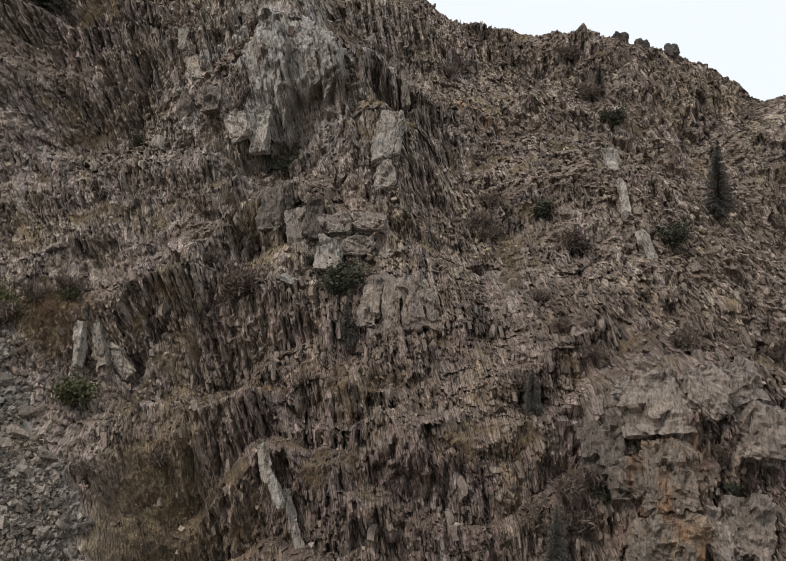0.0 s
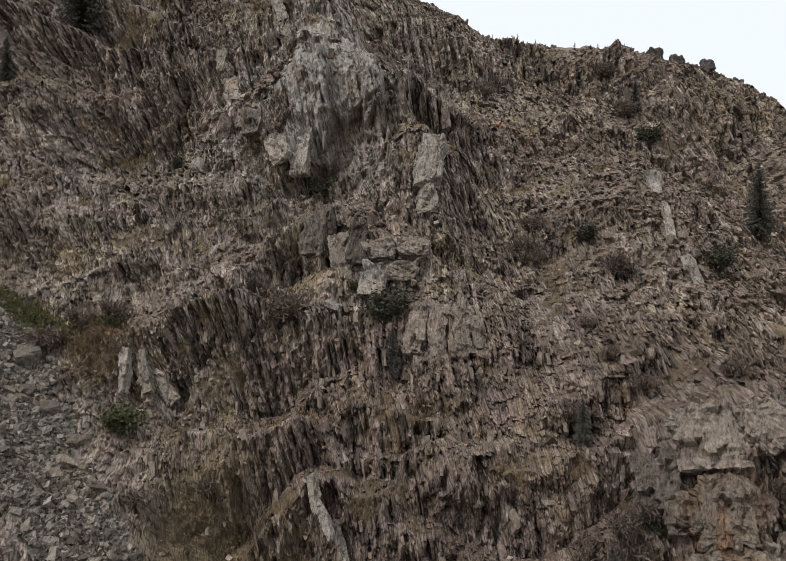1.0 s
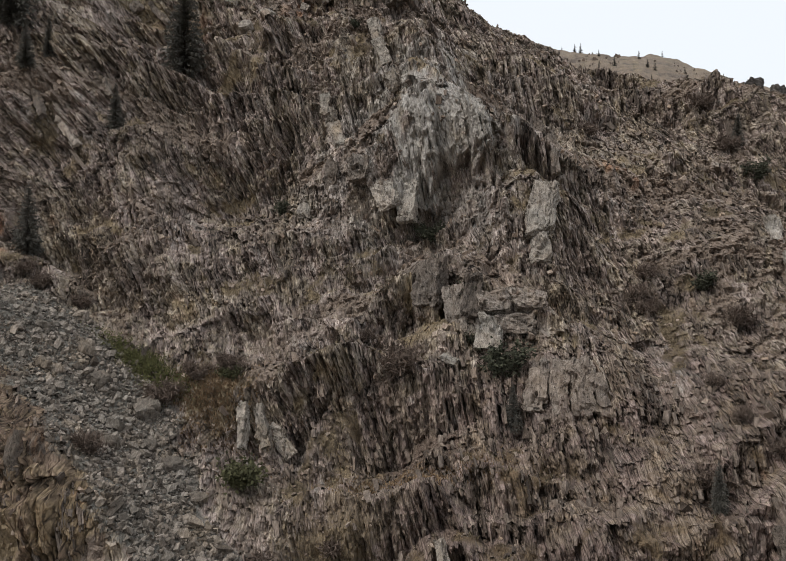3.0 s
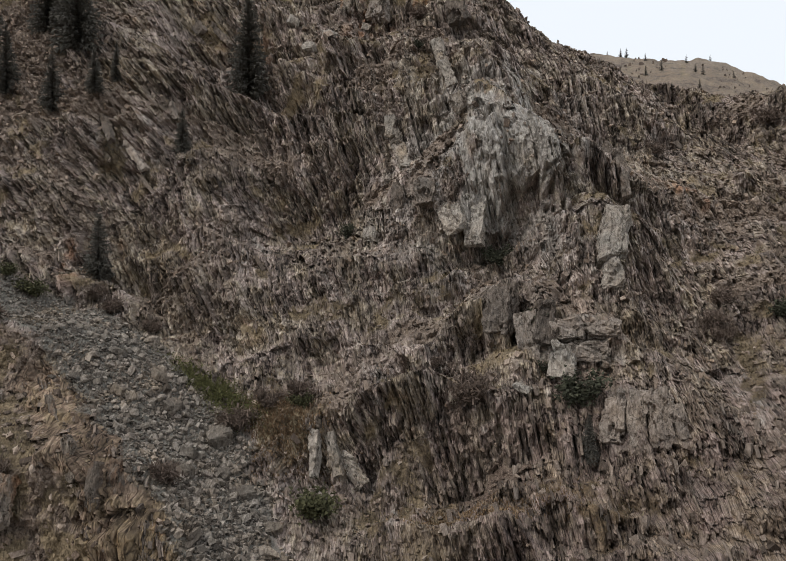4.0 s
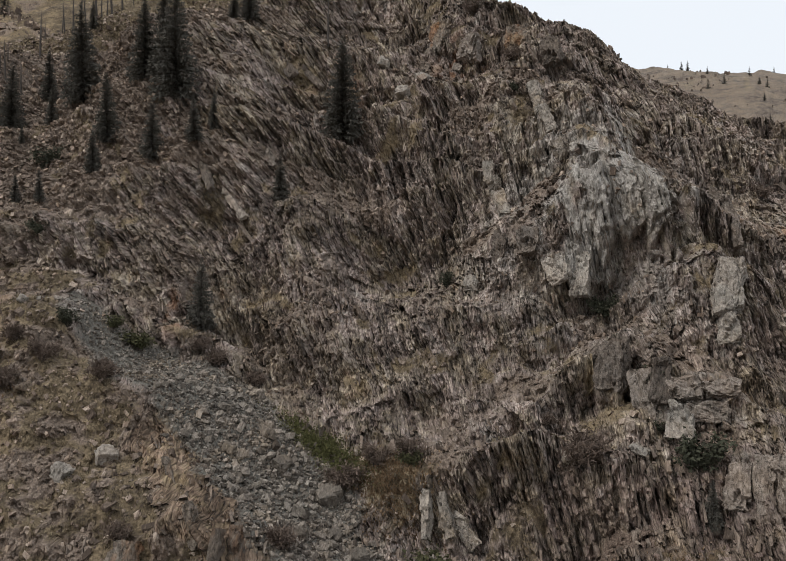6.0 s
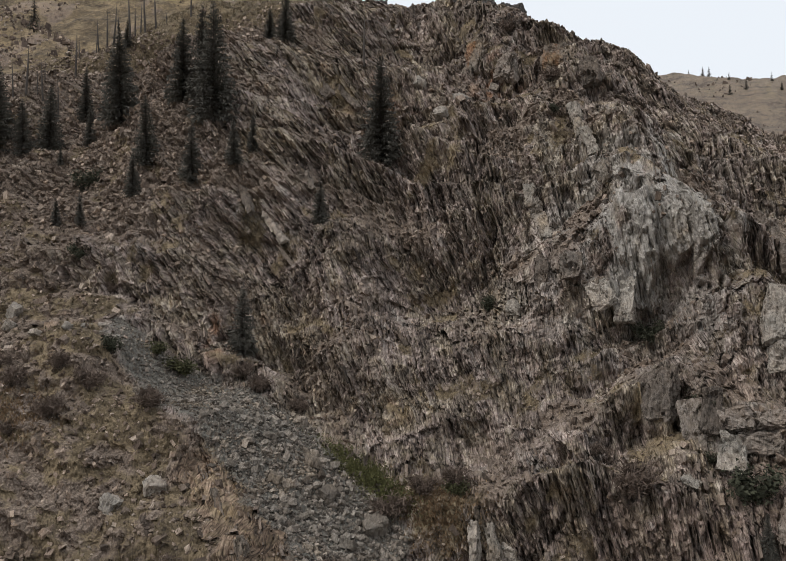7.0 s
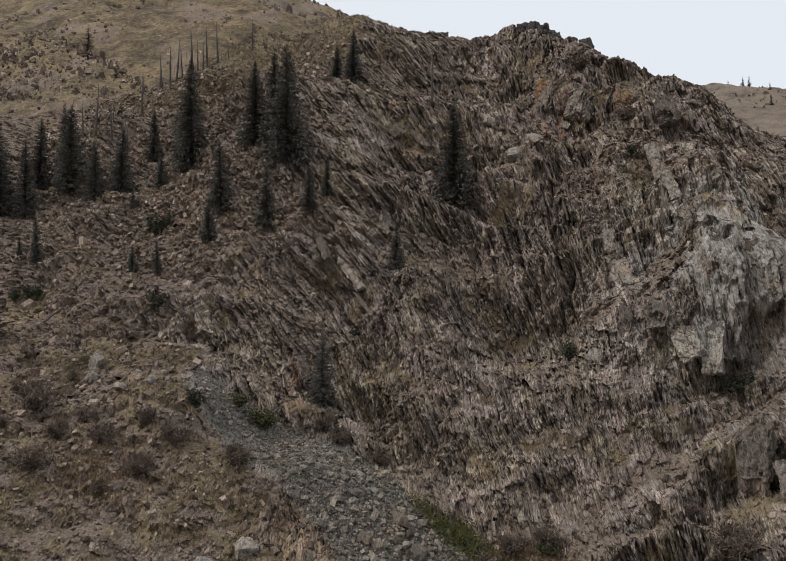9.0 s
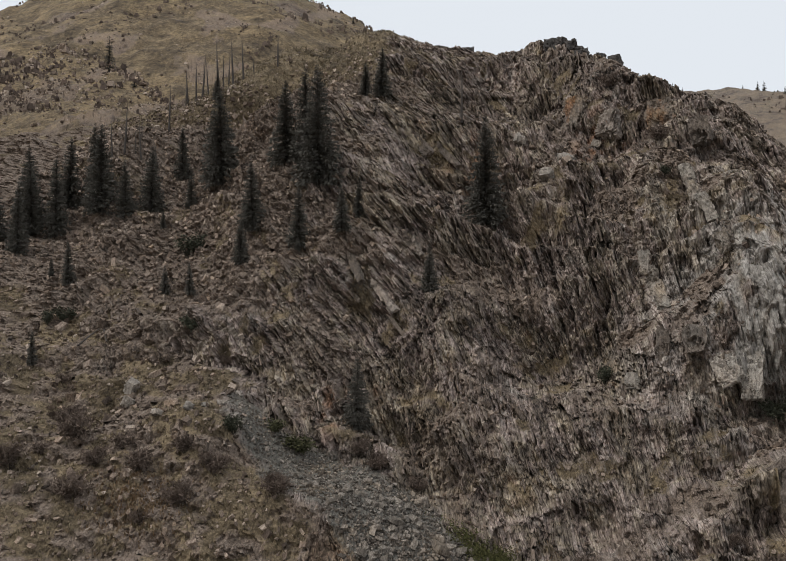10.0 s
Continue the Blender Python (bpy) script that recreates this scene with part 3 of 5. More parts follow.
# ---- building helpers ----
def quad_mesh(name, P, quads, mat):
    """A mesh from arrays of points and of four-cornered faces."""
    me = bpy.data.meshes.new(name)
    me.vertices.add(len(P))
    me.vertices.foreach_set("co", np.ascontiguousarray(P, np.float32).ravel())
    me.loops.add(quads.size)
    me.loops.foreach_set("vertex_index", np.ascontiguousarray(quads, np.int32).ravel())
    me.polygons.add(len(quads))
    me.polygons.foreach_set("loop_start", np.arange(0, quads.size, 4, dtype=np.int32))
    me.update(calc_edges=True)
    me.shade_flat()
    me.materials.append(mat)
    return me


def part(name, bm, material, parent, label="", smooth=False):
    """Links a bmesh as one mesh object under a thing or under a part."""
    me = bpy.data.meshes.new(name)
    bm.to_mesh(me)
    bm.free()
    me.materials.append(material)
    if smooth:
        me.shade_smooth()
    ob = new(name, me)
    ob.parent = parent
    return tagged(ob, label)


EX, ES, EN = np.array([1.0, 0, 0]), np.array([0, R2, R2]), np.array([0, -R2, R2])


def stone_material(name, dark, mid, light, warm=0.07, crack=0.0, spread_=0.5):
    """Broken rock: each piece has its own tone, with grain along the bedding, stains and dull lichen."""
    m, t, b = nodes_of(name)
    geo = node(t, "ShaderNodeNewGeometry")
    pos = geo.outputs["Position"]
    streak = noise_node(t, pos, 1.0, 6, 0.78, (4.0, 2.2, 1.6) if crack else (7.0, 2.0, 1.5), 11)
    blot = noise_node(t, pos, 0.25, 5, 0.65)
    fine = noise_node(t, pos, 9.0, 3, 0.7)
    rnd = maths(t, "ADD", maths(t, "MULTIPLY", geo.outputs["Random Per Island"], spread_), maths(t, "MULTIPLY", maths(t, "SUBTRACT", node(t, "ShaderNodeObjectInfo").outputs["Random"], 0.5), spread_ * 0.2))
    v = maths(t, "ADD", maths(t, "MULTIPLY", maths(t, "SUBTRACT", streak, 0.19), 0.8), maths(t, "MULTIPLY", rnd, 0.5))
    v = maths(t, "ADD", v, maths(t, "MULTIPLY", fine, 0.2))
    if crack:
        v = maths(t, "ADD", v, 0.1)
    col = ramp(t, maths(t, "MULTIPLY", v, 0.82), [(0.3, dark), (0.5, mid), (0.66, light), (0.84, tuple(min(1, c * 1.35) for c in light))])
    col = blend(t, 1.0, col, ramp(t, blot, [(0.32, (0.80, 0.81, 0.82)), (0.45, (1.0, 0.99, 0.97)), (0.54, (1.05, 1.01, 0.98)), (0.66, (1.12 + warm, 1.11, 1.10 - 1.4 * warm))]), "MULTIPLY")
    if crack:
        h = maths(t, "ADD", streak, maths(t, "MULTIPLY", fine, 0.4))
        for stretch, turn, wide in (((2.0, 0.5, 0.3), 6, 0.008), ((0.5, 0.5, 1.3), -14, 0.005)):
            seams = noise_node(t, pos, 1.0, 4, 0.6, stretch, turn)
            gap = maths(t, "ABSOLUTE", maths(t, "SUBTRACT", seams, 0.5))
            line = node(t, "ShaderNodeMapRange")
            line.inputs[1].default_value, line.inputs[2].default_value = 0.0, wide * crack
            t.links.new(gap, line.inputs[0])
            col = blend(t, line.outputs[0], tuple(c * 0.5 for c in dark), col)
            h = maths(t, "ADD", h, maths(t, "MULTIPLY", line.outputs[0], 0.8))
        dirt = noise_node(t, pos, 0.55, 6, 0.7)
        mr = node(t, "ShaderNodeMapRange")
        mr.inputs[1].default_value, mr.inputs[2].default_value = 0.50, 0.66
        t.links.new(dirt, mr.inputs[0])
        col = blend(t, maths(t, "MULTIPLY", mr.outputs[0], 0.5), col, blend(t, 1.0, col, (0.62, 0.54, 0.47), "MULTIPLY"))
    else:
        h = maths(t, "ADD", streak, maths(t, "MULTIPLY", fine, 0.4))
    t.links.new(col, b.inputs["Base Color"])
    b.inputs["Roughness"].default_value = 0.92
    b.inputs["Specular IOR Level"].default_value = 0.25
    bump(t, b, h, 0.9, 0.14)
    return m


SCHIST = stone_material("purple_grey_schist", (0.064, 0.051, 0.042), (0.205, 0.166, 0.138), (0.36, 0.306, 0.262), spread_=0.55)
SCREE = stone_material("grey_talus_stone", (0.052, 0.044, 0.037), (0.156, 0.136, 0.115), (0.364, 0.325, 0.284), 0.08, spread_=0.75)
RUBBLE = stone_material("brown_grey_rubble", (0.070, 0.053, 0.042), (0.235, 0.184, 0.147), (0.48, 0.405, 0.338), spread_=0.75)
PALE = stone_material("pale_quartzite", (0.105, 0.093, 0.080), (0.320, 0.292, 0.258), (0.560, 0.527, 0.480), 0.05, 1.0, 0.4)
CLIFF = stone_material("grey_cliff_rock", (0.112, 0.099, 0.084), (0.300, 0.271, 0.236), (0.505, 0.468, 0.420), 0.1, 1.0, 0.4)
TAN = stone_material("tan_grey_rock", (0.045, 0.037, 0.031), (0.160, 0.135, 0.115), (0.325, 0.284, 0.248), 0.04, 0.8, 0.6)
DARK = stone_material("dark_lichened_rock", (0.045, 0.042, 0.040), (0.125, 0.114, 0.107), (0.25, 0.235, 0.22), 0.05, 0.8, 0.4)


def stained(name, base, stain):
    """Grey rock with rust and ochre stains in patches and runs."""
    m = stone_material(name, *base, 0.15, 1.0, 0.4)
    t = m.node_tree
    b = next(n for n in t.nodes if n.type == "BSDF_PRINCIPLED")
    col = b.inputs["Base Color"].links[0].from_socket
    pos = node(t, "ShaderNodeNewGeometry").outputs["Position"]
    run = noise_node(t, pos, 1.0, 5, 0.65, (0.8, 0.35, 0.25), 4)
    mr = node(t, "ShaderNodeMapRange")
    mr.inputs[1].default_value, mr.inputs[2].default_value = 0.50, 0.64
    t.links.new(run, mr.inputs[0])
    t.links.new(blend(t, maths(t, "MULTIPLY", mr.outputs[0], 0.75), col, blend(t, 1.0, col, stain, "MULTIPLY")), b.inputs["Base Color"])
    return m


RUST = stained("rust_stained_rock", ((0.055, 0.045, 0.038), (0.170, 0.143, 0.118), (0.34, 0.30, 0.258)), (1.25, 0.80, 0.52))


def leaf_material(name, dark, light, rough=0.85):
    m, t, b = nodes_of(name)
    geo = node(t, "ShaderNodeNewGeometry")
    n = noise_node(t, geo.outputs["Position"], 1.6, 4, 0.6)
    v = maths(t, "ADD", maths(t, "MULTIPLY", geo.outputs["Random Per Island"], 0.6), maths(t, "MULTIPLY", n, 0.5))
    t.links.new(ramp(t, v, [(0.15, dark), (0.85, light)]), b.inputs["Base Color"])
    b.inputs["Roughness"].default_value = rough
    b.inputs["Specular IOR Level"].default_value = 0.2
    return m


NEEDLES = leaf_material("spruce_needles", (0.056, 0.052, 0.045), (0.108, 0.100, 0.084))
JUNIPER = leaf_material("juniper_green", (0.020, 0.021, 0.014), (0.060, 0.062, 0.040))
BROWN_TWIGS = leaf_material("bare_brown_twigs", (0.054, 0.039, 0.031), (0.150, 0.113, 0.090))
OLIVE = leaf_material("olive_shrub", (0.028, 0.028, 0.014), (0.085, 0.083, 0.040))
STRAW = leaf_material("dry_straw_grass", (0.065, 0.050, 0.032), (0.215, 0.175, 0.115))
RED_GRASS = leaf_material("rusty_dry_grass", (0.085, 0.056, 0.034), (0.25, 0.170, 0.102))
MOSS_GREEN = leaf_material("creeping_green", (0.034, 0.034, 0.013), (0.100, 0.098, 0.038))
BARK = leaf_material("dark_bark", (0.025, 0.020, 0.017), (0.075, 0.062, 0.052))
GREY_WOOD = leaf_material("weathered_grey_wood", (0.03, 0.025, 0.022), (0.11, 0.095, 0.083))


# ---- broken slabs and loose stones over the face ----
def scatter(count, seed, weight, x_range=(-97, 52), s_range=(46, 176)):
    """Random places on the mountainside, kept where weight(x, s) is high."""
    rng = np.random.default_rng(seed)
    out_x, out_s, have = [], [], 0
    while have < count:
        x, s = rng.uniform(*x_range, 40000), rng.uniform(*s_range, 40000)
        keep = (s < crest(x) - 0.5) & (rng.random(40000) < weight(x, s))
        out_x.append(x[keep])
        out_s.append(s[keep])
        have += keep.sum()
    return np.concatenate(out_x)[:count], np.concatenate(out_s)[:count], rng


def frames_for(x, s, rng, lean_spread, out_lo, out_hi):
    """Axes of slabs: along (the long way, up), across (the thin way) and the third."""
    th = np.radians(blade_lean(x, s) + rng.normal(0, lean_spread, len(x)))
    ph = np.radians(rng.uniform(out_lo, out_hi, len(x)))
    rise = np.clip((lie(x, s + 1.0) - lie(x, s - 1.0)) / 2, -0.7, 1.1)
    up = (ES + rise[:, None] * EN) / np.sqrt(1 + rise ** 2)[:, None]
    off = (EN - rise[:, None] * ES) / np.sqrt(1 + rise ** 2)[:, None]
    flat = -np.sin(th)[:, None] * EX + np.cos(th)[:, None] * up
    along = flat * np.cos(ph)[:, None] + off * np.sin(ph)[:, None]
    spin = rng.normal(0, 0.2, len(x))[:, None]
    side = np.cos(th)[:, None] * EX + np.sin(th)[:, None] * up
    side = side - (side * along).sum(1, keepdims=True) * along
    side /= np.linalg.norm(side, axis=1, keepdims=True)
    third = np.cross(along, side)
    across = side * np.cos(spin) + third * np.sin(spin)
    return along, across, np.cross(along, across)


def prisms(x, s, along, across, third, length, thick, width, rng, sink, taper):
    """Eight-cornered irregular prisms, five faces each (the hidden foot is open)."""
    N = len(x)
    P = surface(x, s)
    V = np.empty((N, 8, 3))
    foot = rng.uniform(0.5, 1.0, N)
    top_skew = rng.normal(0, 0.22, (N, 2))
    for i, (a, b) in enumerate(((-1, -1), (1, -1), (1, 1), (-1, 1))):
        j = foot[:, None] * (1 + rng.normal(0, 0.16, (N, 2)))
        V[:, i] = P - along * (length * sink)[:, None] + across * (a * thick * j[:, 0] / 2)[:, None] + third * (b * width * j[:, 1] / 2)[:, None]
        j = taper[:, None] * (1 + rng.normal(0, 0.22, (N, 2)))
        up = length * (1 - sink) * (1 + a * top_skew[:, 0] + b * top_skew[:, 1])
        V[:, 4 + i] = P + along * up[:, None] + across * (a * thick * j[:, 0] / 2)[:, None] + third * (b * width * j[:, 1] / 2)[:, None]
    base = np.arange(N)[:, None, None] * 8
    Q = np.array([[4, 5, 6, 7], [0, 1, 5, 4], [1, 2, 6, 5], [2, 3, 7, 6], [3, 0, 4, 7]])[None] + base
    return V, Q


CLEAR = []


def open_ground(x, s):
    """0 where a larger rock stands, 1 elsewhere."""
    free = np.ones(np.shape(x))
    for cx, cs, a, b in CLEAR:
        free = np.where(((x - cx) / a) ** 2 + ((s - cs) / b) ** 2 < 1, 0.0, free)
    return free


def bare_weight(x, s):
    talus, rubble, grass = covers(x, s)
    clump = 0.35 + 0.65 * ease(-0.3, 0.4, fractal(x / 3.5, s / 5, 180, 3))
    return np.clip(1 - 1.3 * talus - 0.5 * rubble - 1.0 * grass, 0.0, 1) * clump * open_ground(x, s) * (1 - 0.6 * grey_zone(x, s)) * 1.0


def loose_weight(x, s):
    talus, rubble, grass = covers(x, s)
    return np.clip(0.9 * rubble + 0.12 + 0.2 * grass, 0, 1) * (1 - talus) * open_ground(x, s)


def slabs(count, seed, size, name):
    """Thin leaves of rock that stand out of the split parts of the face."""
    x, s, rng = scatter(count, seed, lambda x, s: bare_weight(x, s) * (1 - 0.9 * massive(x, s)) * ease(-0.1, 0.45, fractal(x / 2.6, s / 4.5, 183, 3)))
    along, across, third = frames_for(x, s, rng, 5, -6, 9)
    k = rng.lognormal(0, 0.4, count) * size
    V, Q = prisms(x, s, along, across, third, 1.3 * k * rng.uniform(0.35, 1.8, count), 0.19 * k * rng.uniform(0.4, 1.9, count), 0.7 * k * rng.uniform(0.6, 1.6, count), rng, np.full(count, 0.5), rng.uniform(0.5, 1.0, count))
    ob = new(name, quad_mesh(name, V.reshape(-1, 3), Q.reshape(-1, 4), SCHIST))
    ob.parent = ground
    return tagged(ob, "upright broken slabs of purple-grey schist", kind="stuff")


def chunks(count, seed, size, name):
    """Angular blocks broken loose on and between the ledges."""
    x, s, rng = scatter(count, seed, lambda x, s: bare_weight(x, s) * (0.25 + 0.75 * ease(-0.1, 0.5, fractal(x / 4, s / 4, 187, 3))))
    along, across, third = frames_for(x, s, rng, 26, -10, 50)
    k = rng.lognormal(0, 0.45, count) * size
    V, Q = prisms(x, s, along, across, third, 0.8 * k * rng.uniform(0.5, 1.4, count), 0.5 * k * rng.uniform(0.5, 1.5, count), 0.8 * k * rng.uniform(0.6, 1.4, count), rng, np.full(count, 0.5), rng.uniform(0.6, 1.0, count))
    ob = new(name, quad_mesh(name, V.reshape(-1, 3), Q.reshape(-1, 4), SCHIST))
    ob.parent = ground
    return tagged(ob, "angular broken blocks of purple-grey rock", kind="stuff")


# ---- larger rocks ----
def rock_bmesh(w, d, h, seed, cuts=7, rough=0.12, blocky=0.75):
    """An angular block, w wide, d deep and h high about its middle: a box with corners sheared off and a broken skin."""
    rng = random.Random(seed)
    bm = bmesh.new()
    bmesh.ops.create_cube(bm, size=2)
    bmesh.ops.subdivide_edges(bm, edges=bm.edges[:], cuts=cuts, use_grid_fill=True)
    planes = []
    for _ in range(9):
        n = Vector((rng.gauss(0, 1), rng.gauss(0, 1), rng.gauss(0, 0.8))).normalized()
        reach = abs(n.x) + abs(n.y) + abs(n.z)
        planes.append((n, reach * rng.uniform(blocky - 0.08, blocky + 0.14)))
    off = Vector((rng.uniform(0, 90), rng.uniform(0, 90), rng.uniform(0, 90)))
    for v in bm.verts:
        p = v.co.copy()
        for n, c in planes:
            k = p.dot(n) - c
            if k > 0:
                p -= n * k
        q = Vector((p.x * w / 2, p.y * d / 2, p.z * h / 2))
        small = noise.fractal(Vector((q.x * 1.3, q.y * 1.3, q.z * 0.55)) + off, 0.8, 2.1, 4)
        crack = abs(noise.noise(Vector((q.x * 1.1, q.y * 1.1, q.z * 0.3)) + off))
        tiny = noise.fractal(Vector((q.x * 4.5, q.y * 4.5, q.z * 2.6)) + off, 0.9, 2.1, 3)
        bend = 0.35 * small
        joint = noise.cell(Vector((q.x * 1.05 + bend, q.y * 0.8, q.z * 0.62 + bend)) + off) + 0.6 * noise.cell(Vector((q.x * 2.3 + bend, q.y * 1.6, q.z * 1.25 - bend)) + off)
        k = rough * min(w, d, h) * (small * 0.8 + min(crack * 4, 1) * 0.7 - 0.6) + 0.12 * tiny + (0.17 * joint if cuts > 6 else 0.0)
        v.co = q + p.normalized() * k
    return bm


def jointed_bmesh(w, d, h, seed, cell):
    """A rough rock mass split by joints into angular pieces of about cell metres, each set in or out and slanted a little."""
    rng = random.Random(seed)
    bm = bmesh.new()
    bmesh.ops.create_cube(bm, size=2)
    bmesh.ops.subdivide_edges(bm, edges=bm.edges[:], cuts=max(9, min(20, round(max(w, h) / 0.26))), use_grid_fill=True)
    bmesh.ops.delete(bm, geom=[f for f in bm.faces if f.calc_center_median().y > 0.97], context="FACES")
    planes = []
    for _ in range(10):
        n = Vector((rng.gauss(0, 1), rng.gauss(-0.2, 1), rng.gauss(0.1, 0.9))).normalized()
        planes.append((n, (abs(n.x) + abs(n.y) + abs(n.z)) * rng.uniform(0.64, 0.84)))
    off = Vector((rng.uniform(0, 90), rng.uniform(0, 90), rng.uniform(0, 90)))
    for v in bm.verts:
        p = v.co.copy()
        for n, c in planes:
            k = p.dot(n) - c
            if k > 0:
                p -= n * k
        q = Vector((p.x * w / 2, p.y * d / 2, p.z * h / 2))
        wob = noise.fractal(q * 0.9 + off, 0.8, 2.1, 4)
        k = 0.24 * wob + 0.16 * noise.fractal(q * 4.0 + off, 0.9, 2.1, 3)
        for size, deep in ((cell * 1.5, 0.30), (cell * 0.62, 0.09)):
            u = Vector((q.x / size + 0.4 * wob, q.y / size, q.z / (size * 1.6) + 0.4 * wob)) + off
            dist, seats = noise.voronoi(u)
            g = seats[0]
            away = u - g
            k += deep * (noise.cell(g * 13.7) - 0.5 + 0.9 * (noise.cell(g * 17.3) - 0.5) * away.x + 0.9 * (noise.cell(g * 19.9) - 0.65) * away.z)
            k -= 0.16 * deep * max(0.0, 1 - (dist[1] - dist[0]) / 0.12)
        way = Vector((p.x ** 3, p.y, p.z ** 3 * 0.6)).normalized()
        v.co = q + way * k * min(1.0, 0.45 * min(w, d, h))
    return bm


def slope_point(x, s, out=0.0):
    """A place on the broad face, out metres off it, clear of the small relief."""
    gx, gs = np.meshgrid(x + np.linspace(-0.8, 0.8, 5), s + np.linspace(-1.2, 1.2, 5))
    n = float(broad(np.array([x]), np.array([s]))[0])
    step = surface(gx, gs) - surface(gx, gs, False)
    proud = float(np.quantile(step[..., 2] - step[..., 1], 0.65)) + 1.3 * out
    return Vector((x, (s - n) * R2 - proud, (s + n) * R2))


def place(x, s):
    """A place on the fine surface over x, as high as the broad face is at s."""
    n = float(broad(np.array([x]), np.array([s]))[0])
    z = (s + n) * R2
    t = np.linspace(s - 4, s + 4, 161)
    P = surface(np.full(161, x), t)
    return Vector(P[np.argmin(np.abs(P[:, 2] - z) + 0.02 * np.abs(t - s))])


def outcrop(name, label, mat, blocks, out=0.5, cell=0.85):
    """Blocks: x, s, width, depth, height, lean in degrees to the left. One thing, each block a part of it."""
    root = new(name)
    root.location = slope_point(blocks[0][0], blocks[0][1])
    tagged(root, label, "rock")
    for k, (x, s, w, d, h, lean) in enumerate(blocks):
        CLEAR.append((x, s - 0.3, 0.55 * w + 0.1, 0.42 * h + 0.4))
        ob = part("block", jointed_bmesh(w * 1.08, d * 1.05, h * 1.05, (round(x * 10) * 31 + round(s * 10) * 17) % 9999, cell * (0.8 if w < 1.4 else 1.0)), mat, root)
        ob.matrix_parent_inverse = Matrix.Translation(-root.location)
        ob.matrix_basis = Matrix.Translation(slope_point(x, s, out * 0.35)) @ pose(0, 0, 0, -17 + (k * 37 % 11) - 5, -lean, (k * 53 % 40) - 20)
    return root


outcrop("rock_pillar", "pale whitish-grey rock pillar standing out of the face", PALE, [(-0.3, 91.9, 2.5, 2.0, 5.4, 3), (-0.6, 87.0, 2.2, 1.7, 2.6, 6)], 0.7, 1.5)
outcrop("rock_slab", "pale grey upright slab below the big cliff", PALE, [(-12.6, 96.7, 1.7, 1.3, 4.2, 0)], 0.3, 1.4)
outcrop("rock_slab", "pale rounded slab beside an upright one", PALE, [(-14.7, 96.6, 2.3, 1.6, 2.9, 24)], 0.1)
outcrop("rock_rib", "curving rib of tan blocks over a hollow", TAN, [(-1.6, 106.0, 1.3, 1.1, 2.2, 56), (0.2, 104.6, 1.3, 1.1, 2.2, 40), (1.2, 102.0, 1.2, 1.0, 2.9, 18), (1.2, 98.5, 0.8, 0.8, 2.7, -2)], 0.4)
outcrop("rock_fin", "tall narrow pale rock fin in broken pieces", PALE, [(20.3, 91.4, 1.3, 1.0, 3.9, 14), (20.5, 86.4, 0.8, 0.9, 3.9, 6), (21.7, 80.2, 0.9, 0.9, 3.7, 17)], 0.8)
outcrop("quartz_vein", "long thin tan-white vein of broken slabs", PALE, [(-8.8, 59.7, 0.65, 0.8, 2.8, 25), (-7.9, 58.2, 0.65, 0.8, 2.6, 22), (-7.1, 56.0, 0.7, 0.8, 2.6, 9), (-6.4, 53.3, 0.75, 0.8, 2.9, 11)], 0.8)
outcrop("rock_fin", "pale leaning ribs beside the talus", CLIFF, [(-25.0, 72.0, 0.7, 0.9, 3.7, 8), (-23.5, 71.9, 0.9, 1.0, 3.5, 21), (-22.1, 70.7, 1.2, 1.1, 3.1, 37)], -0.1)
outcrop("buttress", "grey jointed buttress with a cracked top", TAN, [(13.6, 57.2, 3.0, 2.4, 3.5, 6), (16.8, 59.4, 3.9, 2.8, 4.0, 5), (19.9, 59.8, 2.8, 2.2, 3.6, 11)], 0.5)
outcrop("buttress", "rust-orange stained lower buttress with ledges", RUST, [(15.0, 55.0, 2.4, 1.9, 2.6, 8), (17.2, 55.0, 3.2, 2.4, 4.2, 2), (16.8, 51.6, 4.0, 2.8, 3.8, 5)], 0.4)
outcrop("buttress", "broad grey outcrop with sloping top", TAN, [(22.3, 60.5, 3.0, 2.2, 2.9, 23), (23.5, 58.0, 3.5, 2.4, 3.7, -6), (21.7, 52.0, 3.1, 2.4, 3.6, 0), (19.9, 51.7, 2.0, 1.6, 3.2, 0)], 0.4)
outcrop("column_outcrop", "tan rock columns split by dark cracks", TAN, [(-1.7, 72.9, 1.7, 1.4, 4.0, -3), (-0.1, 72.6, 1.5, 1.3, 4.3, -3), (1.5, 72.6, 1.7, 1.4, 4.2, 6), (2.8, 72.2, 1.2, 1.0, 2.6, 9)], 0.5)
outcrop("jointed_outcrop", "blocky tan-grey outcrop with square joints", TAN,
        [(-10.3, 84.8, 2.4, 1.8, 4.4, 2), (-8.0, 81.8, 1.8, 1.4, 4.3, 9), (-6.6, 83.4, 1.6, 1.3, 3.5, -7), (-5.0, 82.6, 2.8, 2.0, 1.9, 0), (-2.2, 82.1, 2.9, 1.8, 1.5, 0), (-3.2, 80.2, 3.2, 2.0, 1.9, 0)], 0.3)
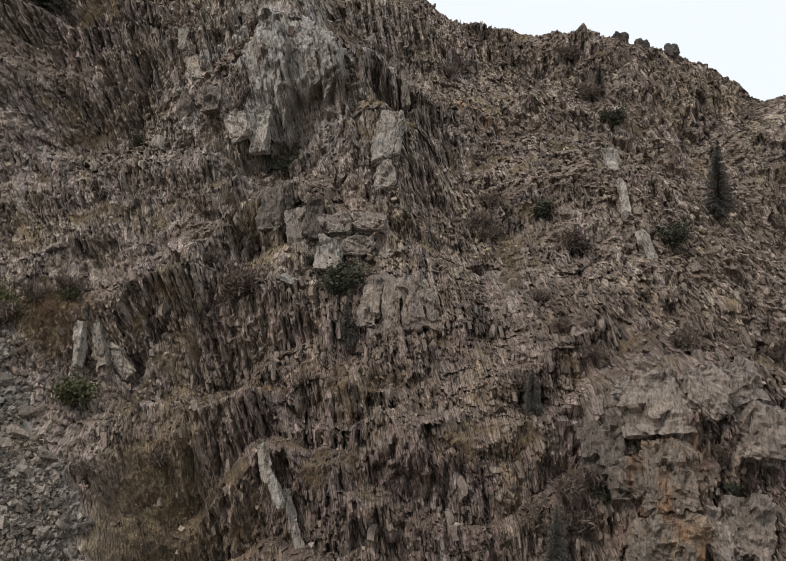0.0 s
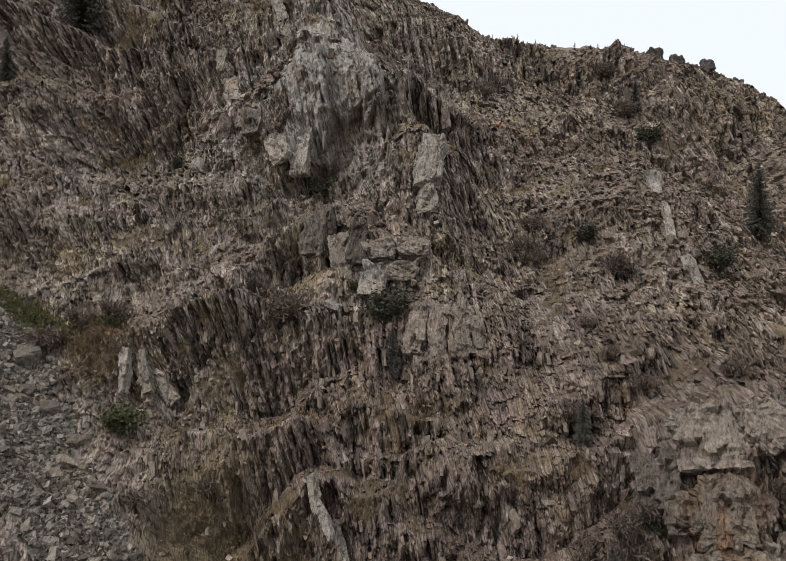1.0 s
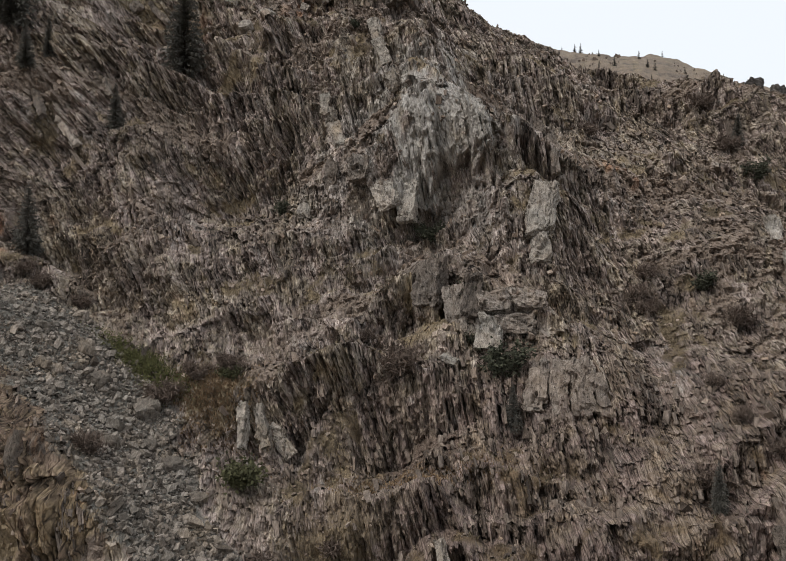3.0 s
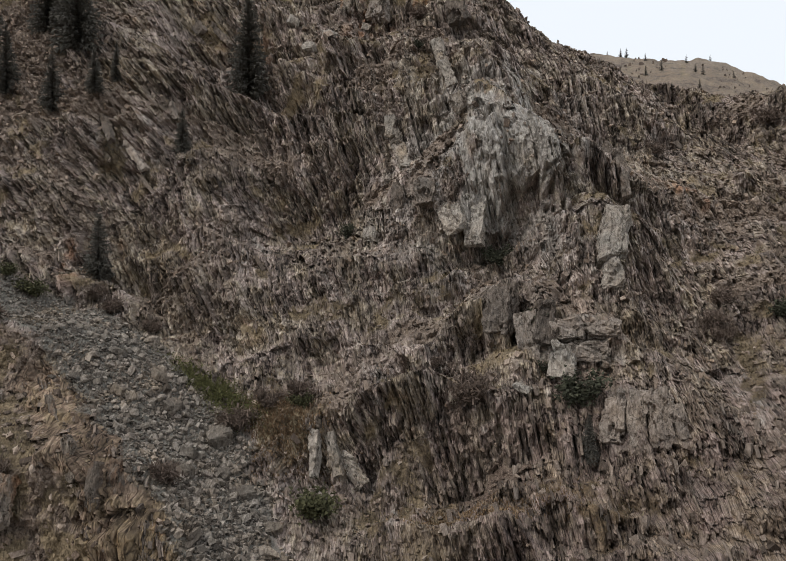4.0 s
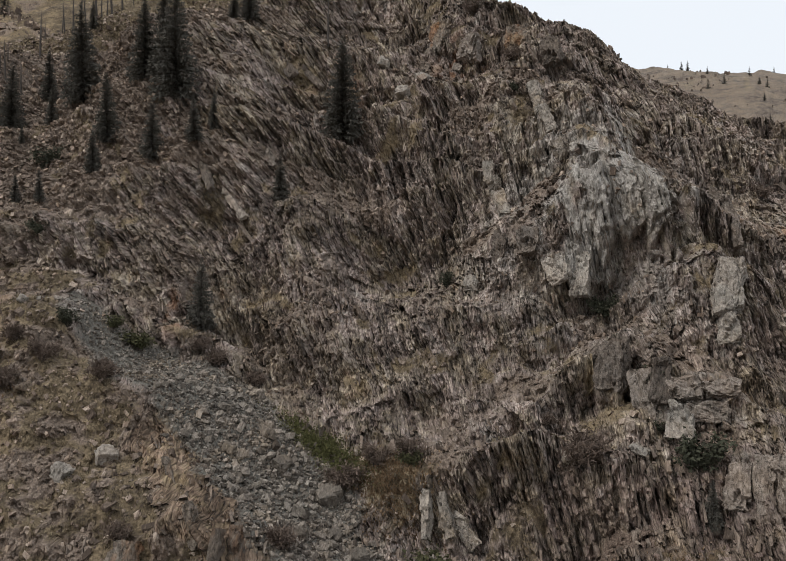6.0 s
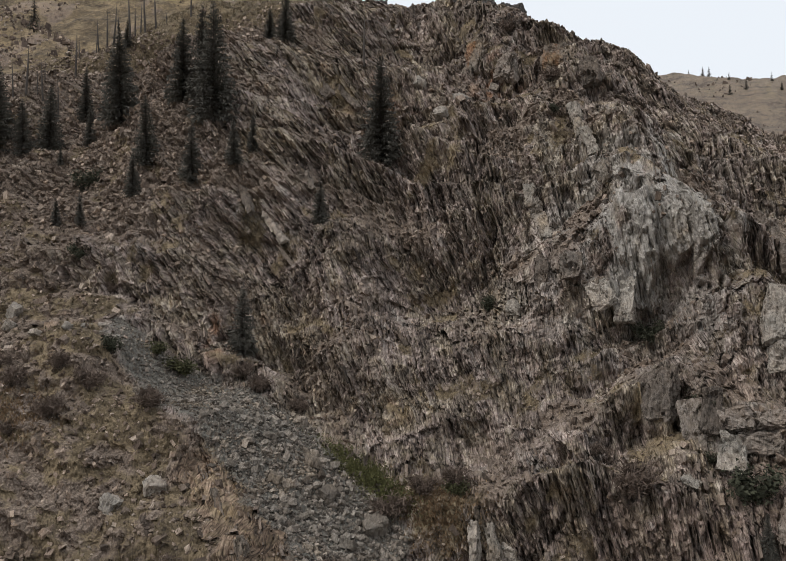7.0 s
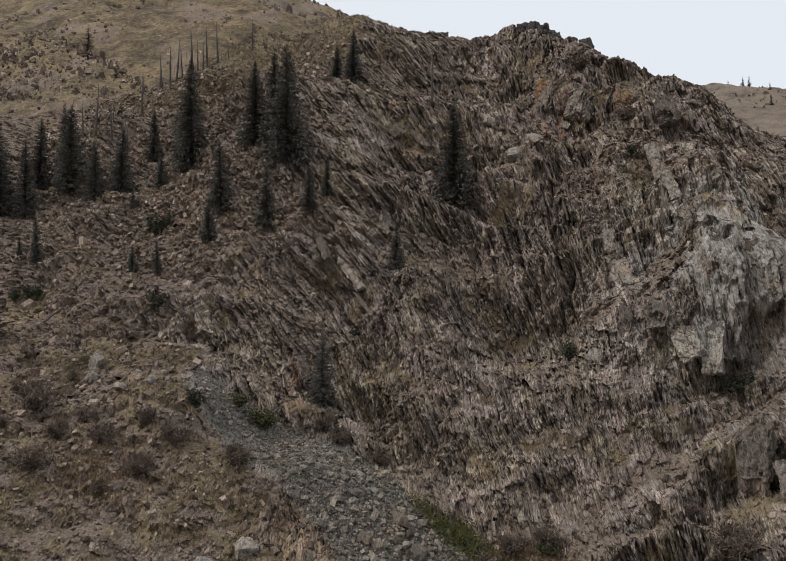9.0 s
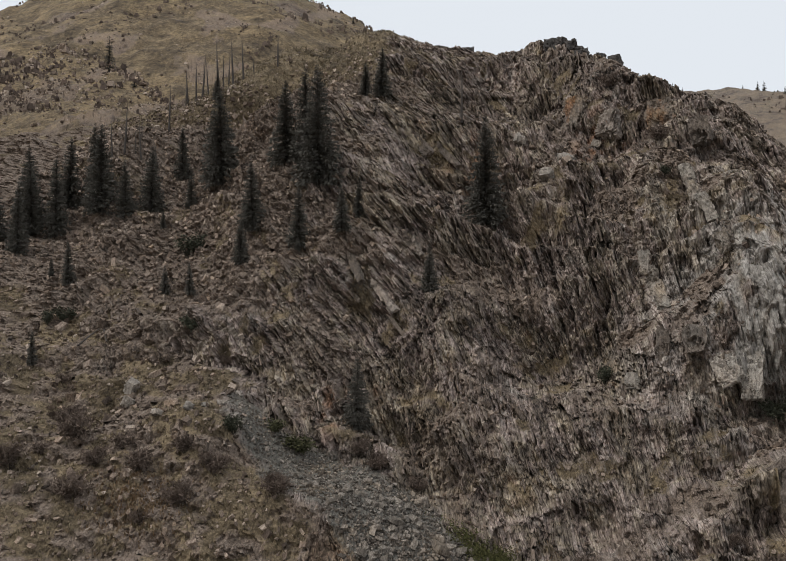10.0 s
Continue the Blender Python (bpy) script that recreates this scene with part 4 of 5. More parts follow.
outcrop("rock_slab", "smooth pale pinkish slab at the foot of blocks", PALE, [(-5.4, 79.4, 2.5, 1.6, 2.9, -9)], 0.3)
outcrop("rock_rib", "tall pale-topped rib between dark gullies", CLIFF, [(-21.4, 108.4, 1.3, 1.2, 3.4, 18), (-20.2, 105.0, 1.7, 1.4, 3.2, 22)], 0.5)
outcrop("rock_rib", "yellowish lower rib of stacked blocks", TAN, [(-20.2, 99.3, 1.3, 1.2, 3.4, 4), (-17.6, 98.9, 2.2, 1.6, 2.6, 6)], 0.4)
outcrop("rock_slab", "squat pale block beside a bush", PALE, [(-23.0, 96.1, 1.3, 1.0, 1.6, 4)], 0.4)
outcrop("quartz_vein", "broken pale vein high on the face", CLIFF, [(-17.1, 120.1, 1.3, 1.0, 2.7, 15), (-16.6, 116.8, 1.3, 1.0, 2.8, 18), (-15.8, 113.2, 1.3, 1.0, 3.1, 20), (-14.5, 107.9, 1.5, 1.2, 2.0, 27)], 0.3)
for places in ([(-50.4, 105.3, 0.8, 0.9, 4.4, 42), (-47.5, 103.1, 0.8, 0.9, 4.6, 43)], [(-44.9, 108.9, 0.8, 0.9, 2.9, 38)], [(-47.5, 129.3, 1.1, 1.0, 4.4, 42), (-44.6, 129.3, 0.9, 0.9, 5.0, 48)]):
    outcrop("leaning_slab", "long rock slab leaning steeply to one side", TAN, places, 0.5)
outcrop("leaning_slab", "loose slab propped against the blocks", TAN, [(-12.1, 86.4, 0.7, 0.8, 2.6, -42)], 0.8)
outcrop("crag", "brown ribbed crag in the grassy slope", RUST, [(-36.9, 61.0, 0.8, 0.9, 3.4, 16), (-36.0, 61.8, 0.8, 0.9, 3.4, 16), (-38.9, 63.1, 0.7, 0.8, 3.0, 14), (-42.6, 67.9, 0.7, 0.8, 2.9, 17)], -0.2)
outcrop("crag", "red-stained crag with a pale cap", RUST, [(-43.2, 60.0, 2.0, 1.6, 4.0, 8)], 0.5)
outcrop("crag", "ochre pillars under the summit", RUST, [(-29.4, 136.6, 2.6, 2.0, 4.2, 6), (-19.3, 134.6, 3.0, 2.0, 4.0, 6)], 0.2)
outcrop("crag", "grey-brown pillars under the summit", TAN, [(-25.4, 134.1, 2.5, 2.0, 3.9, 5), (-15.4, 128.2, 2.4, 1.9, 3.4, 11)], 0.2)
for x, w, h, lean in ((-33.6, 2.0, 1.9, 0), (-32.2, 1.7, 1.6, 6), (-30.6, 1.6, 1.5, 0), (-29.2, 1.4, 1.2, 0), (-24.4, 1.8, 2.6, 22), (-26.6, 1.5, 1.3, 0),
                      (31.0, 3.0, 2.2, 4), (33.6, 2.2, 1.9, -6), (37.2, 1.8, 1.9, -20), (41.0, 1.8, 1.5, 0), (-47.0, 1.6, 1.0, 0), (-52.0, 2.0, 1.0, 0)):
    top = Vector(surface(x, float(crest(x)) - 0.8))
    root = new("summit_rock")
    root.location = top
    tagged(root, "dark weathered rock on the crest", "rock")
    ob = part("block", rock_bmesh(w, 1.6, h, round(x * 10) % 9999, 8, 0.2, 0.66), DARK, root)
    ob.matrix_basis = Matrix.Translation((0, -0.2, 0.08 * h)) @ pose(0, 0, 0, 0, -lean, (x * 37) % 60)


def boulder(x, s, w, d, h, mat, label, seed):
    me = bpy.data.meshes.new("boulder")
    bm = rock_bmesh(w, d, h, seed, 6, 0.10, 0.68)
    bm.to_mesh(me)
    bm.free()
    me.materials.append(mat)
    ob = new("boulder", me)
    p = place(x, s)
    ob.matrix_world = Matrix.Translation(p + Vector((0, -0.12 * h, 0.22 * h))) @ pose(0, 0, 0, 28, (seed * 31) % 30 - 15, (seed * 47) % 180)
    return tagged(ob, label, "boulder")


for k, (x, s, w, h) in enumerate(((-14.1, 76.4, 1.2, 0.7), (-8.5, 76.6, 1.7, 0.6), (-60.2, 84.5, 0.9, 0.7), (-59.2, 85.2, 0.6, 0.5), (-58.6, 85.7, 0.7, 0.4), (-67.7, 87.3, 1.2, 1.5), (-67.4, 85.2, 1.2, 1.0),
                                  (-62.9, 83.8, 1.0, 0.6), (-48.3, 68.9, 1.5, 1.1), (-50.8, 66.4, 1.3, 1.1), (-35.9, 132.4, 1.6, 1.2), (-32.0, 122.1, 1.5, 1.1), (-30.0, 125.7, 1.9, 1.2), (-26.9, 131.3, 1.2, 1.0))):
    boulder(x, s, w, w * 0.9, h, PALE, "pale boulder lying on the slope", 100 + k)
for k, (x, s, w, h) in enumerate(((-33.0, 72.1, 2.0, 1.2), (-36.8, 73.5, 1.7, 0.9), (-38.4, 76.2, 1.5, 0.8), (-34.5, 69.1, 1.3, 0.7), (-29.6, 65.9, 1.5, 0.9), (-31.7, 67.8, 1.2, 0.7), (-42.0, 77.4, 1.3, 0.6), (-33.8, 66.6, 1.4, 0.8), (-27.0, 63.0, 1.2, 0.7), (-40.6, 73.0, 1.2, 0.7))):
    boulder(x, s, w, w * 0.85, h, SCREE, "grey angular boulder lying on the talus", 150 + k)


slabs(15000, 11, 0.36, "rock_slabs")
chunks(5000, 13, 0.29, "rock_chunks")


def stones(count, seed, weight, size, name, mat, label, spread_=0.4, **kw):
    x, s, rng = scatter(count, seed, weight, **kw)
    along, across, third = frames_for(x, s, rng, 50, 10, 120)
    k = rng.lognormal(0, spread_, count) * size
    if name == "talus_stones":
        k *= np.interp(s, [50, 68, 90], [1.25, 0.95, 0.5])
    V, Q = prisms(x, s, along, across, third, 0.42 * k * rng.uniform(0.6, 1.5, count), 0.75 * k, 1.0 * k * rng.uniform(0.7, 1.6, count), rng, np.full(count, 0.4), rng.uniform(0.5, 0.95, count))
    ob = new(name, quad_mesh(name, V.reshape(-1, 3), Q.reshape(-1, 4), mat))
    ob.parent = ground
    return tagged(ob, label, kind="stuff")


stones(13000, 21, lambda x, s: covers(x, s)[0] ** 2, 0.26, "talus_stones", SCREE, "loose grey talus stones", x_range=(-76, -18), s_range=(46, 102))
stones(17000, 22, lambda x, s: loose_weight(x, s) * (1 + 1.2 * ease(-32, -40, x) * ease(100, 92, s)) / 2.2, 0.29, "loose_stones", RUBBLE, "loose brown-grey broken stones", 0.45)
stones(7000, 23, lambda x, s: ease(-52, -60, x) * ease(96, 104, s) * (1 - ease(148, 156, s)), 0.34, "block_field", RUBBLE, "field of larger broken blocks among spruces", 0.4, x_range=(-97, -50), s_range=(95, 158))


def grass_tufts(count, seed, mat=STRAW, label="dry straw-coloured grass tufts on ledges and slope", spot=None, tall=1.0):
    def w(x, s):
        if spot:
            return np.exp(-((x - spot[0] + spot[4] * (s - spot[1])) / spot[2]) ** 2 - ((s - spot[1]) / spot[3]) ** 2) * (1 - covers(x, s)[0])
        talus, rubble, grass = covers(x, s)
        return np.clip(grass - 0.15, 0, 1) * (1 - talus)
    x, s, rng = scatter(count, seed, w)
    P = surface(x, s)
    B = 3
    V = np.empty((count, B, 4, 3))
    for b in range(B):
        a = rng.uniform(0, 2 * math.pi, count)
        h = rng.uniform(0.14, 0.36, count) * tall
        d = np.stack([np.cos(a), np.sin(a), np.zeros(count)], -1)
        e = np.stack([-np.sin(a), np.cos(a), np.zeros(count)], -1)
        root = P + d * rng.uniform(0, 0.12, count)[:, None] - np.array([0, 0, 0.05])
        tip = root + d * (h * rng.uniform(0.2, 0.9, count))[:, None] + np.array([0, 0, 1.0]) * h[:, None]
        V[:, b, 0], V[:, b, 1] = root - e * 0.05, root + e * 0.05
        V[:, b, 2], V[:, b, 3] = tip + e * 0.02, tip - e * 0.02
    Q = np.arange(count * B * 4).reshape(-1, 4)
    ob = new("grass_tufts", quad_mesh("grass_tufts", V.reshape(-1, 3), Q, mat))
    return tagged(ob, label, "grass", kind="stuff")


grass_tufts(14000, 31)
grass_tufts(700, 34, RED_GRASS, "rusty orange-brown dry grass among rubble", (-61.0, 73.5, 2.6, 2.6, 0.0), 1.0)
grass_tufts(2600, 32, RED_GRASS, "rusty orange-brown dry grass at the cliff foot", (-28.6, 73.6, 3.0, 2.6, 0.6), 0.7)
grass_tufts(900, 33, RED_GRASS, "rusty orange-brown dry grass on a ledge", (-12.0, 66.0, 5.0, 1.4, 0.0), 0.7)


def single_pieces(name, mat, count, seed, weight, size, x_range, s_range, shape, tilt):
    """Pieces that can be picked out one by one, each an object of its own on one of ten shared meshes."""
    models = []
    for k in range(10):
        me = bpy.data.meshes.new(name)
        bm = rock_bmesh(shape[0], shape[1], shape[2], seed * 50 + k, 1, 0.16, 0.72)
        bm.to_mesh(me)
        bm.free()
        me.materials.append(mat)
        models.append(me)
    x, s, rng = scatter(count, seed, weight, x_range, s_range)
    P = surface(x, s)
    k = np.clip(rng.lognormal(0, 0.3, count) * size, 0.5 * size, 2.2 * size)
    for i in range(count):
        ob = new(name, models[i % 10])
        ob.parent = ground
        lean = float(blade_lean(x[i], s[i])) + rng.normal(0, 7)
        turn = pose(0, 0, 0, rng.uniform(-38, -8), -lean, rng.uniform(-25, 25)) if tilt else pose(0, 0, 0, rng.uniform(10, 60), rng.uniform(-25, 25), rng.uniform(0, 360))
        ob.matrix_basis = Matrix.Translation(Vector(P[i]) + Vector((0, -0.05, 0.05))) @ turn @ Matrix.Scale(k[i], 4)


single_pieces("stone", SCREE, 300, 61, lambda x, s: covers(x, s)[0] ** 2, 0.62, (-48, -18), (50, 82), (1.0, 0.8, 0.5), False)
single_pieces("slab", SCHIST, 300, 62, bare_weight, 0.85, (-30, 26), (50, 84), (0.3, 0.5, 0.75), True)


# ---- trees, shrubs and dead wood ----
def tube(bm, a, b, ra, rb, sides=6):
    a, b = Vector(a), Vector(b)
    q = (b - a).to_track_quat("Z", "Y")
    ring = []
    for p, r in ((a, ra), (b, rb)):
        ring.append([bm.verts.new(p + q @ Vector((r * math.cos(2 * math.pi * k / sides), r * math.sin(2 * math.pi * k / sides), 0))) for k in range(sides)])
    for k in range(sides):
        bm.faces.new((ring[0][k], ring[0][(k + 1) % sides], ring[1][(k + 1) % sides], ring[1][k]))
    bm.faces.new(ring[1])


def spruce(height, radius, seed, gappy=0.12, mat=None):
    """A spruce on an Empty: trunk and a crown of drooping sprays, one metre scale."""
    rng = random.Random(seed)
    root = new("spruce_tree")
    bm = bmesh.new()
    tube(bm, (0, 0, -0.4), (0, 0, height * 0.5), 0.022 * height, 0.013 * height, 7)
    tube(bm, (0, 0, height * 0.5), (0, 0, height * 0.99), 0.013 * height, 0.01, 6)
    part("trunk", bm, BARK, root)
    bm = bmesh.new()
    z = height * 0.04
    while z < height * 0.985:
        f = z / height
        r = radius * (1 - f) ** 0.8 * (0.6 + 0.4 * min(1, f * 7)) + 0.10
        count = max(7, int(9 + 17 * (1 - f)))
        for _ in range(count):
            if rng.random() < gappy:
                continue
            a = rng.uniform(0, 2 * math.pi)
            L = r * rng.uniform(0.55, 1.12)
            zz = z + rng.uniform(-0.02, 0.02) * height
            droop = rng.uniform(0.15, 0.5) * L * (1 - f) - 0.3 * L * f
            d, e = Vector((math.cos(a), math.sin(a), 0)), Vector((-math.sin(a), math.cos(a), 0))
            segs = 4
            for k in range(segs):
                t0, t1 = 0.1 + 0.9 * k / segs, 0.1 + 0.9 * (k + 1) / segs
                p0 = d * (L * t0) + Vector((0, 0, zz - droop * t0 ** 1.3))
                p1 = d * (L * t1) + Vector((0, 0, zz - droop * t1 ** 1.3))
                wd = (0.10 + 0.17 * L) * (1 - 0.6 * t0) * rng.uniform(0.6, 1.3)
                for sd in (-1, 1):
                    tip = p1 + e * (sd * wd) + d * (0.04 * L) - Vector((0, 0, rng.uniform(0.0, 0.22) * (0.3 + L * 0.4)))
                    bm.faces.new([bm.verts.new(p) for p in (p0, p0.lerp(p1, 0.55), tip)])
                hang = p0.lerp(p1, 0.5) - Vector((0, 0, rng.uniform(0.15, 0.4) * (0.3 + 0.35 * L))) + e * rng.uniform(-0.12, 0.12)
                bm.faces.new([bm.verts.new(p) for p in (p0, p1, hang)])
        z += height * rng.uniform(0.014, 0.024)
    part("crown", bm, mat or NEEDLES, root)
    return root


def scaled_copy(model, p, size, turn, stretch=(1, 1, 1), tip=0.0):
    """A copy of a one-metre model, size metres across."""
    ob = copy_thing(model, Matrix.Identity(4))
    ob.matrix_basis = Matrix.Translation(p) @ pose(0, 0, 0, tip, 0, turn) @ Matrix.Diagonal((size * stretch[0], size * stretch[1], size * stretch[2], 1))
    return ob


def drop(model):
    for o in (*model.children_recursive, model):
        bpy.data.objects.remove(o)


# models ten metres high, scaled to each tree's height
SPRUCES = [spruce(10.0, 2.3, 1), spruce(10.0, 1.9, 2, 0.18), spruce(10.0, 2.35, 3, 0.12), spruce(10.0, 2.4, 4, 0.25)]
TALL_TREES = [(-38.6, 115.0, 12.3, 2), (-43.1, 104.2, 4.8, 3), (-56.3, 115.7, 13.6, 0), (-58.0, 117.2, 12.3, 1), (-60.8, 119.2, 9.8, 0), (-55.6, 134.7, 4.6, 2), (-53.2, 135.4, 6.6, 0),
              (-56.9, 106.9, 6.6, 3), (-52.0, 109.1, 4.8, 3), (-51.1, 111.4, 4.4, 1), (-83.7, 114.9, 10.9, 0), (-89.3, 117.8, 8.8, 0), (-88.2, 111.7, 9.6, 1), (-90.8, 111.3, 8.6, 0), (-89.7, 106.8, 8.2, 1),
              (-80.6, 113.9, 6.9, 3), (-78.1, 115.9, 8.4, 0), (-79.1, 127.8, 7.1, 1), (-70.0, 120.4, 12.0, 2), (-82.1, 150.0, 4.6, 1)]
SMALL_TREES = [(-62.7, 109.6, 7.8, 0), (-62.4, 104.2, 4.8, 2), (-75.5, 113.1, 2.3, 1), (-81.4, 102.1, 4.9, 1), (-70.1, 101.0, 3.0, 2), (-66.8, 100.3, 3.4, 1), (-84.4, 103.7, 2.3, 1), (-48.4, 88.6, 7.0, 3),
               (-78.3, 87.4, 3.3, 1), (-3.6, 69.3, 3.7, 3), (9.7, 61.3, 3.4, 2), (33.6, 95.9, 8.2, 0), (10.0, 50.3, 5.0, 2), (26.0, 122.0, 4.1, 0), (-92.5, 114.0, 9.0, 2), (-86.2, 118.4, 9.4, 1), (-93.5, 108.0, 8.0, 0), (-73.4, 117.6, 5.0, 1)]
for k, (x, s, h, kind) in enumerate(TALL_TREES + SMALL_TREES):
    ob = scaled_copy(SPRUCES[kind], place(x, s) - Vector((0, 0, 0.1)), h / 10, (k * 77) % 360, (1, 1, 1), (k * 13 % 5) - 2)
    tagged(ob, "dark green spruce growing on the rocky slope" if h > 6 else "small dark spruce rooted among the rocks", "tree", "spruces on the slope")
FAR_SPRUCE = spruce(10.0, 1.9, 9, 0.72)
rng_far = random.Random(77)
for k in range(34):
    if k < 20:
        az, dist = rng_far.uniform(0.02, 0.24), rng_far.uniform(780, 1060)
    else:
        az, dist = rng_far.uniform(-0.58, -0.22), rng_far.uniform(210, 620)
    x, y = -12 + dist * math.sin(az), dist * math.cos(az)
    h = rng_far.uniform(5, 9) if k >= 20 else rng_far.uniform(7, 12)
    ob = scaled_copy(FAR_SPRUCE, Vector((x, y, float(distance_hills(np.array([x]), np.array([y]))[0]) - 0.5)), h / 10, k * 50, (1.3, 1.3, 1))
    tagged(ob, "scattered dark conifer on the far hillside", "tree", "conifers on the far hills")
for model in (*SPRUCES, FAR_SPRUCE):
    drop(model)


def shrub(seed, mat, stem_mat, leaves=420, twiggy=False, flat=0.75):
    """A shrub one metre across: stems from one root and a loose uneven crown of small leaves or twigs."""
    rng = random.Random(seed)
    root = new("shrub")
    bm = bmesh.new()
    tips = []
    for k in range(11):
        a, r = rng.uniform(0, 2 * math.pi), rng.uniform(0.15, 0.42)
        tip = Vector((r * math.cos(a), r * math.sin(a), flat * rng.uniform(0.35, 0.8)))
        tube(bm, (0, 0, -0.08), tip, 0.016, 0.005, 4)
        tips.append(tip)
    part("stem", bm, stem_mat, root)
    bm = bmesh.new()
    for k in range(leaves):
        c = rng.choice(tips) + Vector((rng.gauss(0, 0.12), rng.gauss(0, 0.12), rng.gauss(0, 0.10)))
        if rng.random() < 0.45:
            c = c * rng.uniform(0.3, 1.0)
        c.z = max(c.z, 0.02)
        d = Vector((rng.gauss(0, 1), rng.gauss(0, 1), rng.gauss(0.3 if not twiggy else 1.0, 0.8))).normalized()
        e = d.orthogonal().normalized()
        e.rotate(Matrix.Rotation(rng.uniform(0, 6.28), 3, d))
        L, W = (rng.uniform(0.10, 0.22), rng.uniform(0.010, 0.022)) if twiggy else (rng.uniform(0.04, 0.10), rng.uniform(0.02, 0.042))
        bm.faces.new([bm.verts.new(p) for p in (c - e * W, c + e * W, c + d * L + e * W * 0.3, c + d * L - e * W * 0.3)])
    part("foliage", bm, mat, root)
    return root


SHRUBS = {"juniper": [shrub(11, JUNIPER, BARK, 1100), shrub(12, JUNIPER, BARK, 1000, False, 1.0)], "brown": [shrub(13, BROWN_TWIGS, BARK, 1000, True), shrub(14, BROWN_TWIGS, BARK, 900, True, 0.6)], "olive": [shrub(15, OLIVE, BARK, 1000, False, 0.55), shrub(16, OLIVE, BARK, 1000)]}
SHRUB_LABEL = {"juniper": "dark green juniper bush among the rocks", "brown": "leafless brown-grey shrub on the slope", "olive": "low olive-green bush beside the talus"}
PLACES = {
    "juniper": [(-10.6, 93.8, 2.4), (-25.7, 97.1, 1.7), (-7.2, 83.0, 1.9), (-6.7, 78.2, 1.1), (13.4, 84.7, 2.2), (24.3, 81.5, 2.6), (-64.9, 95.2, 1.9), (-80.4, 95.0, 1.5), (-79.1, 95.6, 1.9), (-56.5, 82.4, 1.7), (-4.1, 74.0, 3.4),
                (-70.3, 107.2, 2.8), (-19.5, 121.6, 1.3), (6.3, 119.8, 1.7), (21.1, 53.7, 1.2), (26.2, 113.9, 3.0), (13.6, 54.0, 1.6)],
    "brown": [(-12.8, 76.0, 3.6), (11.5, 72.9, 1.5), (-14.9, 78.6, 1.5), (21.0, 66.3, 2.2), (30.2, 68.6, 1.8), (23.6, 132.6, 3.2), (24.1, 120.2, 2.8), (7.9, 83.4, 2.2), (15.7, 80.0, 2.6), (14.5, 65.4, 1.9), (12.5, 69.0, 1.4), (-16.8, 60.2, 2.3),
              (-61.2, 92.1, 1.3), (-64.7, 79.0, 1.8), (-59.2, 79.3, 1.8), (-65.8, 72.5, 2.5), (-58.3, 74.1, 2.3), (-51.2, 76.7, 2.0), (-74.0, 86.1, 1.2), (-70.8, 75.8, 1.4), (-25.0, 139.0, 2.2), (-19.8, 127.8, 2.3), (-51.0, 76.2, 2.1), (-44.0, 61.9, 1.9), (-34.1, 63.0, 2.2)],
    "olive": [(-24.3, 66.4, 3.5), (-14.2, 52.9, 1.8), (-52.3, 84.1, 2.6), (-54.3, 85.1, 1.8), (-26.7, 76.2, 1.8)],
}
MORE_BROWN = [(9.4, 62.7, 2.4), (13.1, 54.6, 2.6), (10.8, 54.9, 2.2), (9.8, 52.2, 3.2), (11.6, 52.6, 2.6), (20.5, 55.3, 1.8), (-71.5, 80.6, 2.2), (-66.0, 76.6, 2.0), (-62.4, 77.0, 2.4), (-56.6, 77.9, 2.2), (-60.0, 71.6, 1.6), (-72.4, 73.0, 2.6), (-32.0, 73.4, 2.8), (-45.6, 84.1, 2.1), (-42.0, 83.1, 1.9), (-26.7, 76.6, 2.4), (7.9, 84.7, 2.3), (8.7, 82.9, 1.8), (8.6, 87.6, 2.3), (6.2, 119.2, 1.7), (6.0, 110.8, 2.2), (-15.6, 79.1, 1.5), (-69.3, 79.5, 2.9), (-47.4, 86.0, 1.8), (-21.6, 58.5, 1.8), (-29.6, 75.9, 2.2)]
PLACES["brown"] += MORE_BROWN
for kind, spots in PLACES.items():
    for k, (x, s, w) in enumerate(spots):
        ob = scaled_copy(SHRUBS[kind][k % 2], place(x, s) - Vector((0, 0, 0.05 * w)), w * 1.15, (k * 67) % 360, (1, 1, 0.9), 8)
        tagged(ob, SHRUB_LABEL[kind], "shrub", kind + " shrubs")


for models in SHRUBS.values():
    for model in models:
        drop(model)


